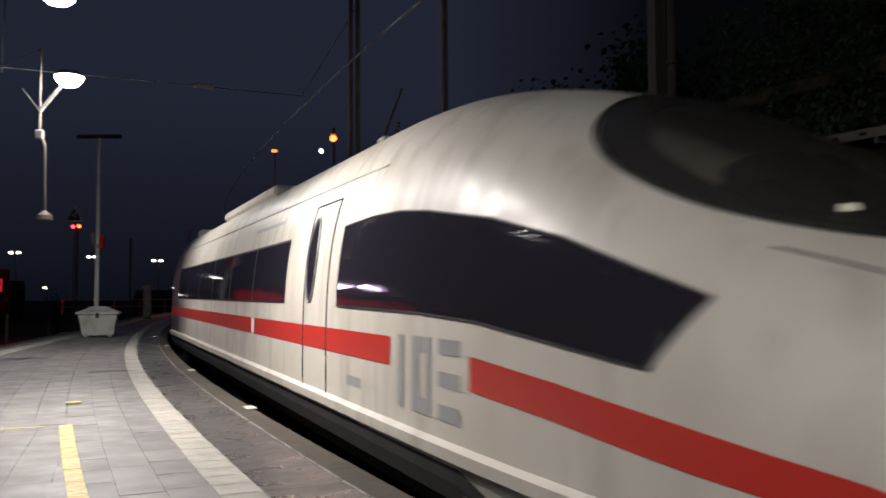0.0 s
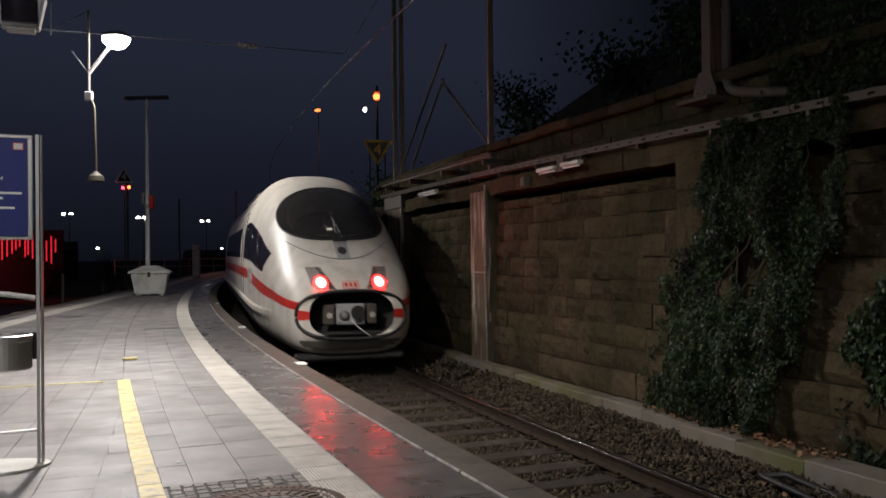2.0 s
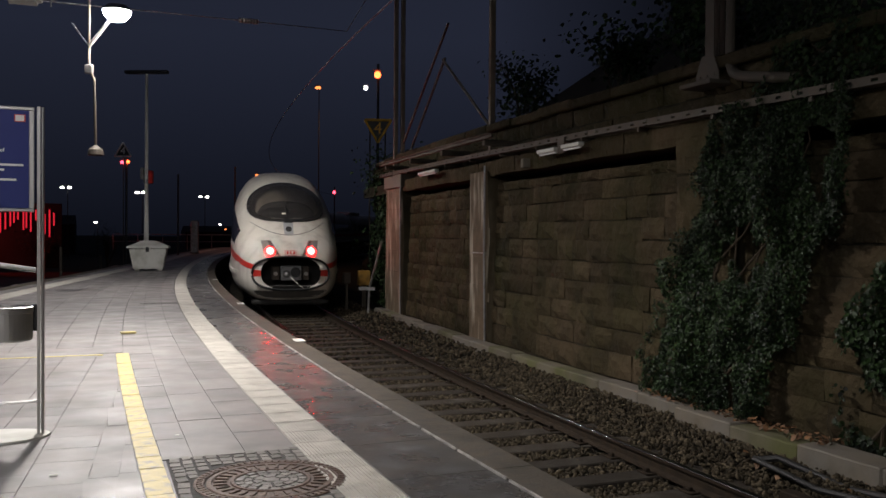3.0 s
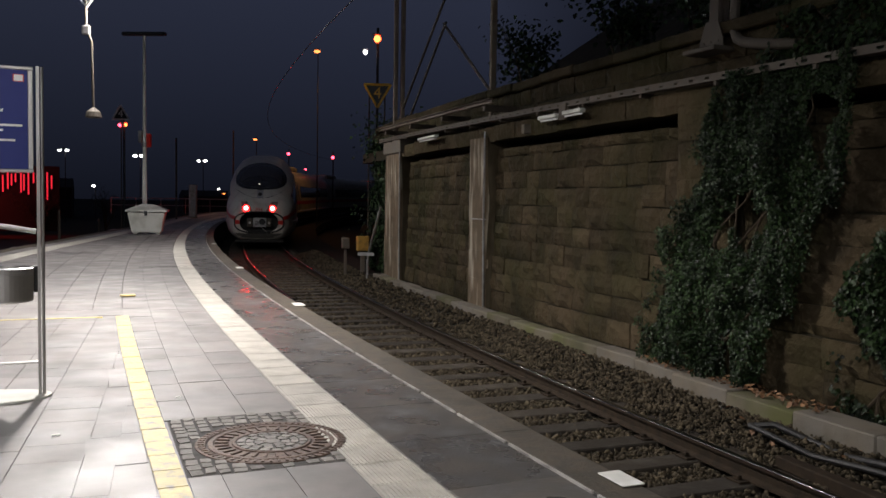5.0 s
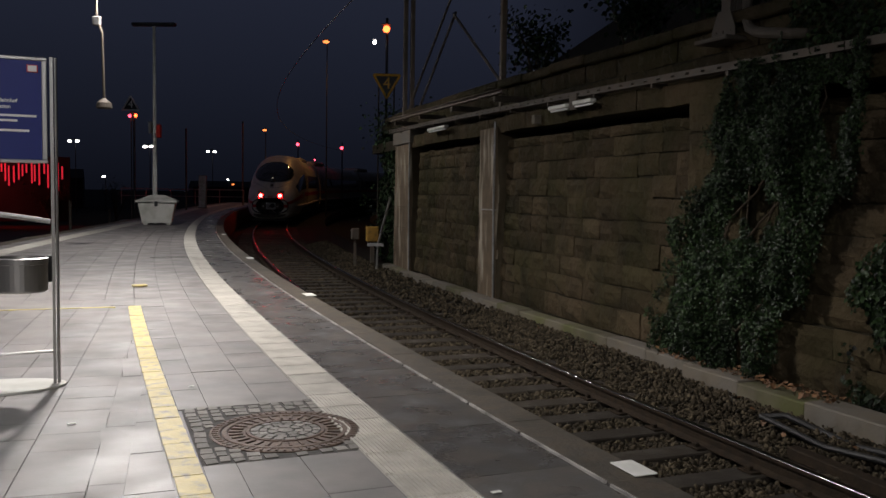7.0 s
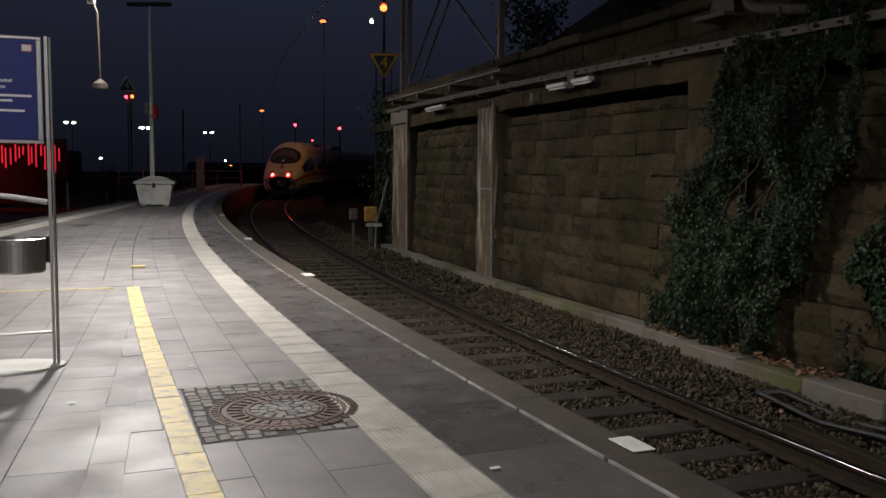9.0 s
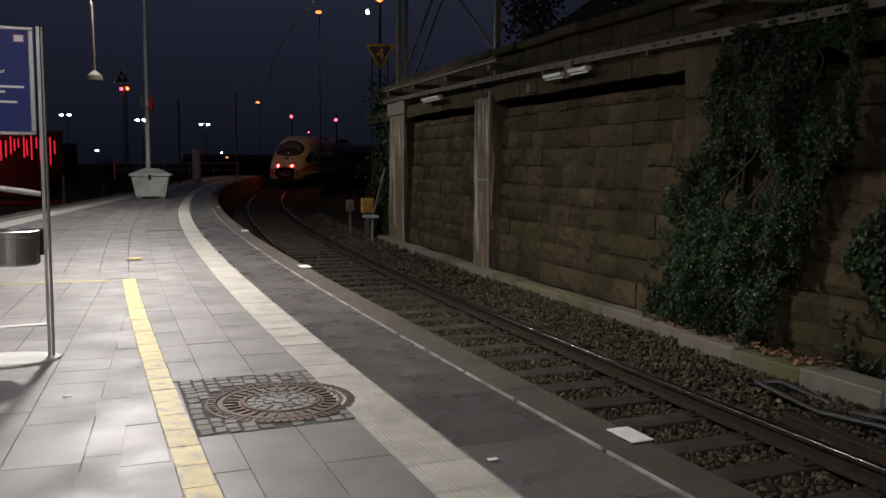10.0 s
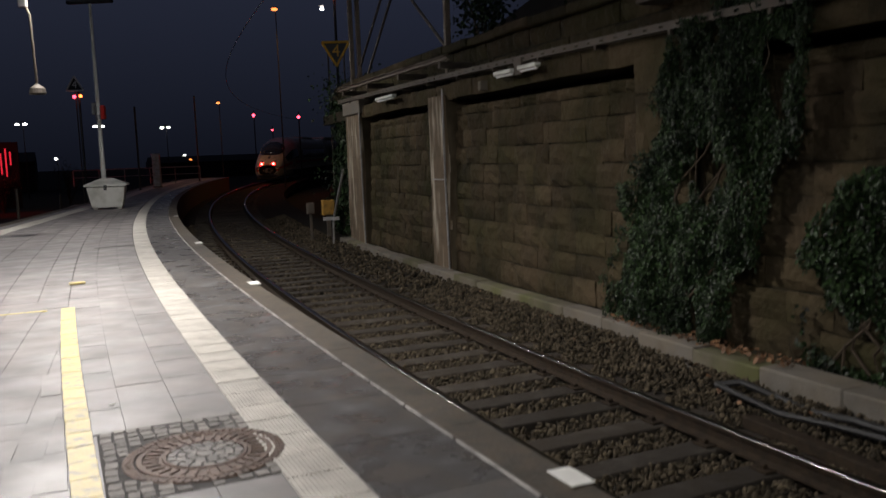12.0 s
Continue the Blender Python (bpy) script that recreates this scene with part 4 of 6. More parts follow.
def stone_wall():
    r = random.Random(11)
    meshes = {}
    far_v, far_f = [], []
    count = 0

    def put(s, o, z, w, h, lean, jut, parent):
        nonlocal count
        wq = max(0.2, round(w / 0.08) * 0.08)
        seed = r.randrange(5)
        m = arc_pose(s, o + r.uniform(-0.012, 0.012), z + r.uniform(-0.014, 0.014)) @ pose(0, 0, 0, r.uniform(-0.5, 0.5), lean + r.uniform(-0.8, 0.8), r.uniform(-0.6, 0.6))
        if 4.6 < s < 19.5 and parent is wall_core and count < 300 or parent is upper_wall and 6 < s < 18:
            key = (wq, round(h, 2), seed, jut)
            if key not in meshes:
                me = bpy.data.meshes.new("stone_block")
                vv, ff = block_mesh(wq - 0.012, h - 0.012, 0.10, hash(key) % 9973, jut)
                me.from_pydata(vv, [], ff)
                me.materials.append(M["block"])
                meshes[key] = me
            shared("stone_block", meshes[key], parent, m @ Matrix.Diagonal((1, w / wq, 1, 1)))
            count += 1
        else:
            vv, ff = block_mesh(w - 0.012, h - 0.012, 0.10, r.randrange(9999), jut)
            k = len(far_v)
            far_v.extend(m @ Vector(p) for p in vv)
            far_f.extend(tuple(i + k for i in q) for q in ff)

    def course(z, h, spans, o_at, lean, jut, parent, long=0.62):
        for a, b in spans:
            s = a
            while s < b - 0.05:
                w = min(r.uniform(long * 0.6, long * 1.3), b - s)
                if b - s - w < 0.2:
                    w = b - s
                put(s + w / 2, o_at(z), z, w, h, lean, jut, parent)
                s += w

    bays = ((-6, 7.2), (8.15, 13.77), (14.55, 19.3))
    z, k = -0.62, 0
    hs = [0.33, 0.30, 0.29, 0.31, 0.28, 0.30, 0.28, 0.29, 0.26, 0.15]
    for h in hs:
        course(z + h / 2, h - 0.0, bays, bay_o, 2.4, 0.032, wall_core)
        z += h
    z = -0.62
    for h in (0.42, 0.44, 0.42, 0.45, 0.42, 0.42, 0.40):
        course(z + h / 2, h, ((7.2, 8.15), (20.0, 20.0)), lambda q: 4.0, 0, 0.03, wall_core, 0.75)
        z += h
    # band above the bays and the parapet
    for zz, h, o in ((2.42, 0.27, 4.03),):
        course(zz, h, ((-6, 21),), lambda q: o, 0, 0.02, upper_wall, 0.9)
    for zz, h in ((2.70, 0.28), (2.98, 0.26)):
        course(zz, h, ((-6, 23.5),), lambda q: 4.30, 0, 0.03, upper_wall, 0.5)
    me_c = None
    for i in range(27):
        s = -6 + i * 1.1
        if me_c is None:
            c = part("coping_stone", boxm(-0.10, 0.5, -0.54, 0.54, 0, 0.14, 0.02), "block", upper_wall, m=arc_pose(s, 4.30, 3.12))
            me_c = c.data
        else:
            shared("coping_stone", me_c, upper_wall, arc_pose(s, 4.30 + r.uniform(-0.02, 0.02), 3.12 + r.uniform(-0.01, 0.01), r.uniform(-0.8, 0.8)))
    part("far_stone", (far_v, far_f), "block_far", wall_core, "mossy stone blocks further along")["kind"] = "stuff"


def piers():
    for (a, b), taper in zip(PIERS[1:], (0.0, 0.25)):
        ob = thing("wall_pier", arc_pose((a + b) / 2, 4.03, -0.62), "concrete wall pier with pale lime streaks", "pier", "piers of the retaining wall", "structure")
        w, h = b - a, 3.0
        bm = bmesh.new()
        n = 8
        rings = []
        for i in range(n + 1):
            z = h * i / n
            g = taper * (1 - i / n) * 0.5 + 0.02 * math.sin(i * 2.1)
            rings.append([bm.verts.new(p) for p in ((-0.02 * math.sin(i), -w / 2 - g * 0.4, z), (-0.015 * math.cos(i), w / 2 + g, z), (0.62, w / 2 + g, z), (0.62, -w / 2 - g * 0.4, z))])
        for p, q in zip(rings, rings[1:]):
            for k in range(4):
                bm.faces.new((p[k], p[(k + 1) % 4], q[(k + 1) % 4], q[k]))
        bm.faces.new(rings[0])
        bm.faces.new(rings[-1])
        # less lamplight on the sides is put into this darker stone colour
        part("shaft", bm, "shaded_stone", ob, "dark mossy stone core, its sides' shade put into the colour")
        # streaked face towards the track, paler in colour for the lamplight on it
        b = bmesh.new()
        for i in range(6):
            box(b, -0.045 - 0.004 * (i % 2), 0.03, -w / 2 + 0.005 * (i % 3), w / 2 + taper * 0.4 * (1 - i / 6), h * i / 6, h * (i + 1) / 6 - 0.002, 0.004)
        part("render_face", b, "pillar", ob, "pale streaked concrete face, lamplight put into its tone")
        part("cable_pipe", tubem([(-0.065, -w / 2 - 0.02, 0), (-0.07, -w / 2 + 0.02, 1.5), (-0.07, -w / 2 + 0.02, 3.1)], 0.018, 8), "steel", ob, "pale vertical cable pipe")
        if taper:
            part("cap", boxm(-0.10, 0.55, -w / 2 - 0.08, w / 2 + 0.08, 3.0, 3.32, 0.02), "concrete", ob, "grey concrete cap")
        else:
            part("strap", boxm(-0.06, -0.02, -w / 2, w / 2 - 0.1, 1.55, 1.57), "steel", ob)


def kerb():
    k = tagged(new("kerb"), "low concrete kerb along the wall foot with moss", "kerb", kind="structure")
    r = random.Random(3)
    mesh = {}
    for i in range(28):
        s = -3.2 + i * 0.9
        if s > 20.8:
            break
        near = s < 7.6
        o = 3.68 if near else 3.80
        key = "concrete" if i % 5 else "moss_concrete"
        if 9 < s < 13:
            key = "moss_concrete"
        if (key, near) not in mesh:
            c = part("kerb_stone", boxm(-0.06, 0.30 if near else 0.20, -0.443, 0.443, -0.30, 0.0, 0.014), key, k, m=arc_pose(s + 0.45, o, -0.60))
            mesh[(key, near)] = c.data
        else:
            shared("kerb_stone", mesh[(key, near)], k, arc_pose(s + 0.45, o + r.uniform(-0.012, 0.012), -0.60 + r.uniform(-0.015, 0.01), r.uniform(-0.6, 0.6)))


piers()
kerb()

# cable channel with slots along the wall, carried by brackets
chan = thing("cable_channel", pose(0, 0, 0), "weathered steel cable channel with slots along the wall", "cable tray")
for i in range(18):
    a = -4 + i * 1.4
    zc0, zc1 = 2.528 + 0.0115 * (a - 5), 2.528 + 0.0115 * (a + 1.4 - 5)
    if a > 20.4:
        break
    b = bmesh.new()
    p = [arc(a, 3.90, zc0), arc(a + 1.39, 3.90, zc1)]
    d = (p[1] - p[0])
    yaw = math.degrees(math.atan2(d.y, d.x)) - 90
    tilt = math.degrees(math.atan2(d.z, math.hypot(d.x, d.y)))
    ln = d.length
    # slotted web: bars left between the slots
    box(b, -0.006, 0.0, 0, ln, 0.0, 0.026)
    box(b, -0.006, 0.0, 0, ln, 0.052, 0.08)
    for k in range(5):
        y = ln * (k + 0.5) / 5
        box(b, -0.006, 0.0, y - ln / 10 + 0.07, y + ln / 10, 0.026, 0.052)
    box(b, 0.0, 0.14, 0, ln, 0.0, 0.006)
    box(b, 0.0, 0.14, 0, ln, 0.074, 0.08)
    part("channel_length", b, "old_steel", chan, m=pose(p[0].x, p[0].y, p[0].z, tilt, 0, yaw))
    part("bracket", boxm(0.0, 0.32, -0.02, 0.02, -0.05, 0.0), "old_steel", chan, m=arc_pose(a + 0.2, 3.91, zc0 + 0.004))

gird = thing("steel_girder", pose(0, 0, 0), "pale riveted steel girder above the cable channel", "girder")
g0, g1 = arc(12.9, 3.72, 2.865), arc(20.2, 3.72, 2.925)
d = g1 - g0
gm = pose(g0.x, g0.y, g0.z, math.degrees(math.atan2(d.z, math.hypot(d.x, d.y))), 0, math.degrees(math.atan2(d.y, d.x)) - 90)
b = boxm(-0.05, 0.05, 0, d.length, 0.0, 0.012)
box(b, -0.05, 0.05, 0, d.length, 0.066, 0.078)
box(b, -0.006, 0.006, 0, d.length, 0.012, 0.066)
part("beam", b, "girder", gird, m=gm)
for k in (0.05, 0.35, 0.65, 0.95):
    part("bracket", boxm(-0.02, 0.65, -0.05, 0.05, -0.10, 0.0, 0.01), "old_steel", gird, m=arc_pose(12.9 + 7.3 * k, 3.74, 2.865 + 0.06 * k))


def tube_light(s, z, half):
    ob = thing("wall_light", arc_pose(s, 3.86, z), "unlit white tube light fixed under the cable channel", "wall light", "tube lights on the wall")
    part("housing", boxm(-0.05, 0.05, -half, half, -0.02, 0.035, 0.01), "white_box", ob)
    part("tube", lathe(bmesh.new(), [(0.016, -half + 0.02), (0.016, half - 0.02)], 10, pose(0, 0, -0.035, 90, 0, 0)), "sign_white", ob)
    for y in (-half * 0.6, half * 0.6):
        part("hanger", boxm(-0.01, 0.12, y - 0.012, y + 0.012, 0.035, 0.07), "old_steel", ob)


tube_light(11.1, 2.48, 0.27)
tube_light(10.36, 2.49, 0.25)
tube_light(16.75, 2.545, 0.58)
lb = thing("lamp_bracket", arc_pose(10.72, 3.88, 2.42), "rusty steel plate between two tube lights", "bracket")
part("plate", boxm(-0.01, 0.02, -0.1, 0.1, 0, 0.22, 0.004), "old_steel", lb)
hf = thing("wall_fitting", arc_pose(12.1, 3.95, 2.34), "small pale fitting on the wall", "bracket")
part("case", boxm(-0.04, 0.12, -0.05, 0.05, -0.02, 0.12, 0.01), "concrete", hf)


# ---- masts above the wall ----
def mast(s, o, z0, top, kind):
    ob = thing("catenary_mast", arc_pose(s, o, z0), "weathered steel catenary mast on the retaining wall", "mast", "catenary masts")
    if kind == 0:
        b = boxm(-0.012, 0.012, -0.07, 0.07, 0.0, top)
        for x in (-0.075, 0.063):
            box(b, x, x + 0.012, -0.075, 0.075, 0.0, top)
        part("post", b, "old_steel", ob, "rolled steel post")
        gusset = [(-0.20, 0.0), (0.20, 0.0), (0.19, 0.10), (0.10, 0.30), (-0.10, 0.30), (-0.19, 0.10)]
        for x in (-0.095, 0.083):
            part("gusset", prism(bmesh.new(), gusset, -0.006, 0.006, pose(x, 0, 0, 90, 0, 90)), "old_steel", ob, "flared gusset plate")
        for y in (-0.12, 0.0, 0.12):
            part("rivet", lathe(bmesh.new(), [(0.014, 0.0), (0.010, 0.012)], 8, pose(-0.10, y, 0.07, 0, -90, 0)), "old_steel", ob)
        part("base_plate", boxm(-0.26, 0.22, -0.24, 0.30, -0.05, 0.0, 0.01), "old_steel", ob)
    else:
        for dx in (-0.09, 0.09) if kind == 2 else (0.0,):
            part("post", boxm(dx - 0.05, dx + 0.05, -0.05, 0.05, -0.6, top, 0.008), "girder", ob)
        part("base_plate", boxm(-0.2, 0.2, -0.2, 0.2, -0.62, -0.58, 0.01), "old_steel", ob)
    return ob


mast(7.79, 4.25, 2.97, 6.0, 0)
mast(14.3, 4.3, 3.27, 6.0, 1)
mast(20.78, 4.3, 3.3, 6.0, 2)

# cable pipe beside the near mast, bent at its foot
cp = thing("cable_pipe", pose(0, 0, 0), "grey steel cable pipe bent over the parapet", "pipe")
part("pipe", tubem([arc(7.53, 4.25, 8.6), arc(7.53, 4.25, 3.26), arc(7.51, 4.24, 3.13), arc(7.44, 4.22, 3.03), arc(7.32, 4.20, 2.97), arc(7.1, 4.18, 2.92), arc(6.75, 4.20, 2.86), arc(6.55, 4.34, 2.84)], 0.055, 12), "old_steel", cp)
for z in (3.9, 5.2):
    p = arc(7.53, 4.25, z)
    part("clip", lathe(bmesh.new(), [(0.062, -0.025), (0.062, 0.025)], 12, pose(p.x, p.y, p.z)), "old_steel", cp)

# crossed steel braces between the two far masts
for s0, z0, s1, z1 in ((14.55, 3.38, 17.45, 5.05), (20.1, 3.42, 17.3, 5.05), (21.2, 3.45, 17.1, 5.75)):
    br = thing("mast_brace", pose(0, 0, 0), "thin slanting steel brace standing on the parapet", "brace", "braces between the masts")
    part("bar", tubem([arc(s0, 4.4, z0 - 0.15), arc(s1, 4.4, z1)], 0.030, 6), "old_steel", br)


# ---- overhead line ----
def wire(name, pts, r, label, material="dark_metal"):
    ob = thing(name, pose(0, 0, 0), label, "overhead wire")
    part("strand", tubem(pts, r, 6), material, ob)
    return ob


wire("contact_wire", [arc(s, 2.08, 5.03) for s in range(-6, 96, 3)], 0.013, "overhead contact wire above the track", "steel")
sp = thing("span_wire", pose(0, 0, 0), "cross span wire with an insulator over the tracks", "overhead wire")
wl0, wi, wr = Vector((-14.0, 17.1, 6.36)), Vector((-6.54, 23.07, 7.05)), Vector((-4.28, 25.63, 7.37))
part("strand", tubem([wl0, Vector((-10.17, 19.47, 6.62)), wi, wr, arc(20.7, 4.3, 8.6)], 0.014, 6), "steel", sp)
part("dropper", tubem([Vector((-10.17, 19.47, 6.5)), Vector((-10.12, 19.5, 9.6))], 0.016, 6), "steel", sp)
dirw = (wr - wi).normalized()
b = bmesh.new()
tq = dirw.to_track_quat("Z", "Y").to_matrix().to_4x4()
for k in range(7):
    lathe(b, [(0.02, -0.02), (0.075, -0.01), (0.075, 0.01), (0.02, 0.02)], 12, Matrix.Translation(wi + dirw * (k - 3) * 0.09) @ tq)
part("insulator", b, "porcelain", sp, "ribbed brown insulator")


# ---- signals and lamps in the distance ----
def glow_ball(bm, p, r, seg=12):
    q = bmesh.ops.create_icosphere(bm, subdivisions=2, radius=r, matrix=Matrix.Translation(p))
    return bm


def signal(place, ground_z, lights, label, plate=True):
    """A post with round lights at (dx, dz, radius, material)."""
    ob = thing("railway_signal", pose(place[0], place[1], ground_z), label, "signal", "railway signals")
    h = place[2] - ground_z
    part("post", tubem([(0, 0.1, 0), (0, 0.1, h + 0.5)], 0.06, 8), "dark_metal", ob)
    if plate:
        part("backboard", boxm(-0.4, 0.4, 0.03, 0.08, h - 0.7, h + 0.45, 0.02), "dark_metal", ob)
    for dx, dz, r, m in lights:
        r *= 0.82
        part("light", glow_ball(bmesh.new(), (dx, -0.06, h + dz), r), m, ob, "glowing signal light")
        part("hood", boxm(dx - r * 1.2, dx + r * 1.2, -0.30, 0.04, h + dz + r * 1.05, h + dz + r * 1.05 + 0.02), "dark_metal", ob)
    return ob


signal((-4.92, 37.7, 8.33), -0.7, ((0.0, 0.0, 0.19, "orange_red"), (-0.52, -0.58, 0.11, "white_lamp")), "tall railway signal with orange and white lights", False)
signal((-17.85, 41.3, 4.77), -0.8, ((-0.15, 0.0, 0.10, "red_lamp"), (0.15, 0.02, 0.10, "orange_red")), "low railway signal with two red lights", False)
signal((-21.66, 92.5, 6.3), -0.5, ((0, 0, 0.21, "red_lamp"),), "distant railway signal showing red", False)
signal((-14.3, 78.7, 5.25), -0.5, ((0, 0, 0.18, "red_lamp"),), "distant railway signal showing red", False)
signal((-23.0, 107.6, 5.2), -0.5, ((0, 0, 0.15, "red_lamp"),), "distant railway signal showing red", False)


def street_lamp(place, heads, material, name, label, r=0.17, ground_z=-1.0):
    ob = thing(name, pose(place[0], place[1], ground_z), label, "street lamp", "distant lamps")
    r *= 0.72
    h = place[2] - ground_z
    part("pole", tubem([(0, 0.35, 0), (0, 0.35, h + 0.25)], 0.05, 8, 0.03), "night", ob)
    for dx in heads:
        part("arm", tubem([(0, 0.35, h + 0.25), (dx, 0, h + 0.14)], 0.03, 6), "dark_metal", ob)
        b = bmesh.new()
        bmesh.ops.create_icosphere(b, subdivisions=2, radius=r, matrix=Matrix.Translation((dx, 0, h)) @ Matrix.Diagonal((1.5, 1, 0.7, 1)))
        part("lamp_head", b, material, ob, "glowing lamp head")
        part("lamp_cover", lathe(bmesh.new(), [(r * 1.6, 0.0), (r * 1.3, 0.06), (0.05, 0.09)], 14, pose(dx, 0, h + r * 0.65)), "dark_metal", ob)


street_lamp((-36.1, 71.4, 5.2), (-0.33, 0.33), "white_lamp", "street_lamp", "distant twin street lamp with white heads")
street_lamp((-26.8, 64.7, 4.46), (-0.26, 0.26), "white_lamp", "street_lamp", "distant twin street lamp with white heads")
street_lamp((-27.2, 80.55, 4.86), (-0.33, 0.33), "white_lamp", "street_lamp", "distant twin street lamp with white heads")
street_lamp((-38.2, 81.5, 2.36), (0.0,), "white_lamp", "street_lamp", "distant low lamp with a white head")
street_lamp((-19.8, 72.3, 6.36), (0.0,), "orange_lamp", "street_lamp", "distant sodium street lamp glowing orange")
street_lamp((-11.84, 58.8, 11.45), (0.0,), "orange_lamp", "street_lamp", "tall sodium street lamp glowing orange", 0.21)
street_lamp((-30.3, 95.3, 2.4), (0.0,), "white_lamp", "street_lamp", "distant low lamp with a white head", 0.14)
street_lamp((-32.7, 105.0, 1.95), (0.0,), "orange_lamp", "street_lamp", "distant low lamp glowing orange", 0.16)


def digit_sign(place, ground_z, size, up, material, face):
    """A triangular speed board with a figure four."""
    ob = thing("speed_board", pose(place[0], place[1], ground_z, 0, 0, 8), "triangular speed board with the figure four", "sign", "speed boards")
    h = place[2] - ground_z
    sgn = 1 if up else -1
    tri = [(-0.5 * size, -0.43 * size * sgn), (0.5 * size, -0.43 * size * sgn), (0.0, 0.43 * size * sgn)]
    turn = pose(0, 0, h, 90, 0, 0)
    part("board", prism(bmesh.new(), tri if up else tri[::-1], -0.01, 0.01, turn), face, ob, "dark board")
    for i in range(3):
        a, c = Vector((*tri[i], 0.0)), Vector((*tri[(i + 1) % 3], 0.0))
        part("border", tubem([turn @ (a + Vector((0, 0, 0.02))), turn @ (c + Vector((0, 0, 0.02)))], size * 0.05, 6), material, ob)
    cu = bpy.data.curves.new("figure", "FONT")
    cu.body, cu.size, cu.extrude, cu.align_x, cu.align_y = "4", size * 0.62, 0.006, "CENTER", "CENTER"
    t = new("figure", cu)
    t.parent, t.matrix_basis = ob, turn @ pose(0, (-0.10 if up else 0.10) * size, 0.02)
    cu.materials.append(M[material])
    for x in (-0.3 * size, 0.28 * size) if not up else (0.0,):
        part("post", tubem([(x, 0.08, 0), (x, 0.08, h + 0.42 * size)], 0.03, 8), "old_steel", ob)


digit_sign((-4.12, 31.74, 5.12), -0.7, 0.98, False, "sign_yellow", "dark_metal")
digit_sign((-17.96, 41.27, 5.4), -0.8, 0.80, True, "sign_white", "dark_metal")

# tall unlit mast behind the grit box
tm = thing("light_mast", pose(-11.62, 28.6, 0), "tall tapered white light mast, unlit", "mast")
part("pole", tubem([(0, 0, 0), (0, 0, 3), (0, 0, 6.7)], 0.085, 12, 0.045), "white_box", tm)
part("cross_head", boxm(-0.75, 0.75, -0.1, 0.1, 6.68, 6.80, 0.03), "dark_metal", tm)
part("collar", lathe(bmesh.new(), [(0.11, 2.95), (0.11, 3.1)], 12), "steel", tm)
part("call_box", boxm(0.08, 0.22, -0.08, 0.08, 2.95, 3.4, 0.02), "train_red", tm, "small red box")
part("junction_box", boxm(-0.2, -0.08, -0.08, 0.08, 3.1, 3.5, 0.02), "steel", tm)


# ---- things on the platform ----
def grit_box():
    ob = thing("grit_box", arc_pose(29.75, -2.12, 0.005, -2), "white plastic grit box with a sloped lid", "grit box")
    b = bmesh.new()
    lo = [b.verts.new(p) for p in ((-0.46, -0.32, 0.06), (0.46, -0.32, 0.06), (0.46, 0.32, 0.06), (-0.46, 0.32, 0.06))]
    hi = [b.verts.new(p) for p in ((-0.58, -0.42, 0.72), (0.58, -0.42, 0.72), (0.58, 0.42, 0.72), (-0.58, 0.42, 0.72))]
    b.faces.new(lo)
    for k in range(4):
        b.faces.new((lo[k], lo[(k + 1) % 4], hi[(k + 1) % 4], hi[k]))
    b.faces.new(hi)
    bmesh.ops.bevel(b, geom=list(b.edges), offset=0.02, segments=2, affect="EDGES")
    part("tub", b, "white_box", ob)
    b = bmesh.new()
    lo = [b.verts.new(p) for p in ((-0.65, -0.48, 0.74), (0.65, -0.48, 0.74), (0.65, 0.48, 0.74), (-0.65, 0.48, 0.74))]
    mid = [b.verts.new((p.co.x, p.co.y, 0.80)) for p in lo]
    hi = [b.verts.new(p) for p in ((-0.20, -0.12, 0.99), (0.20, -0.12, 0.99), (0.20, 0.12, 0.99), (-0.20, 0.12, 0.99))]
    for p, q in ((lo, mid), (mid, hi)):
        for k in range(4):
            b.faces.new((p[k], p[(k + 1) % 4], q[(k + 1) % 4], q[k]))
    b.faces.new(lo)
    b.faces.new(hi)
    bmesh.ops.bevel(b, geom=list(b.edges), offset=0.012, segments=2, affect="EDGES")
    part("lid", b, "white_box", ob)
    for x in (-0.36, 0.36):
        part("foot", boxm(x - 0.07, x + 0.07, -0.25, 0.25, 0.0, 0.06, 0.01), "white_box", ob)
    part("latch", boxm(-0.05, 0.05, -0.50, -0.47, 0.62, 0.78, 0.01), "dark_metal", ob)


grit_box()


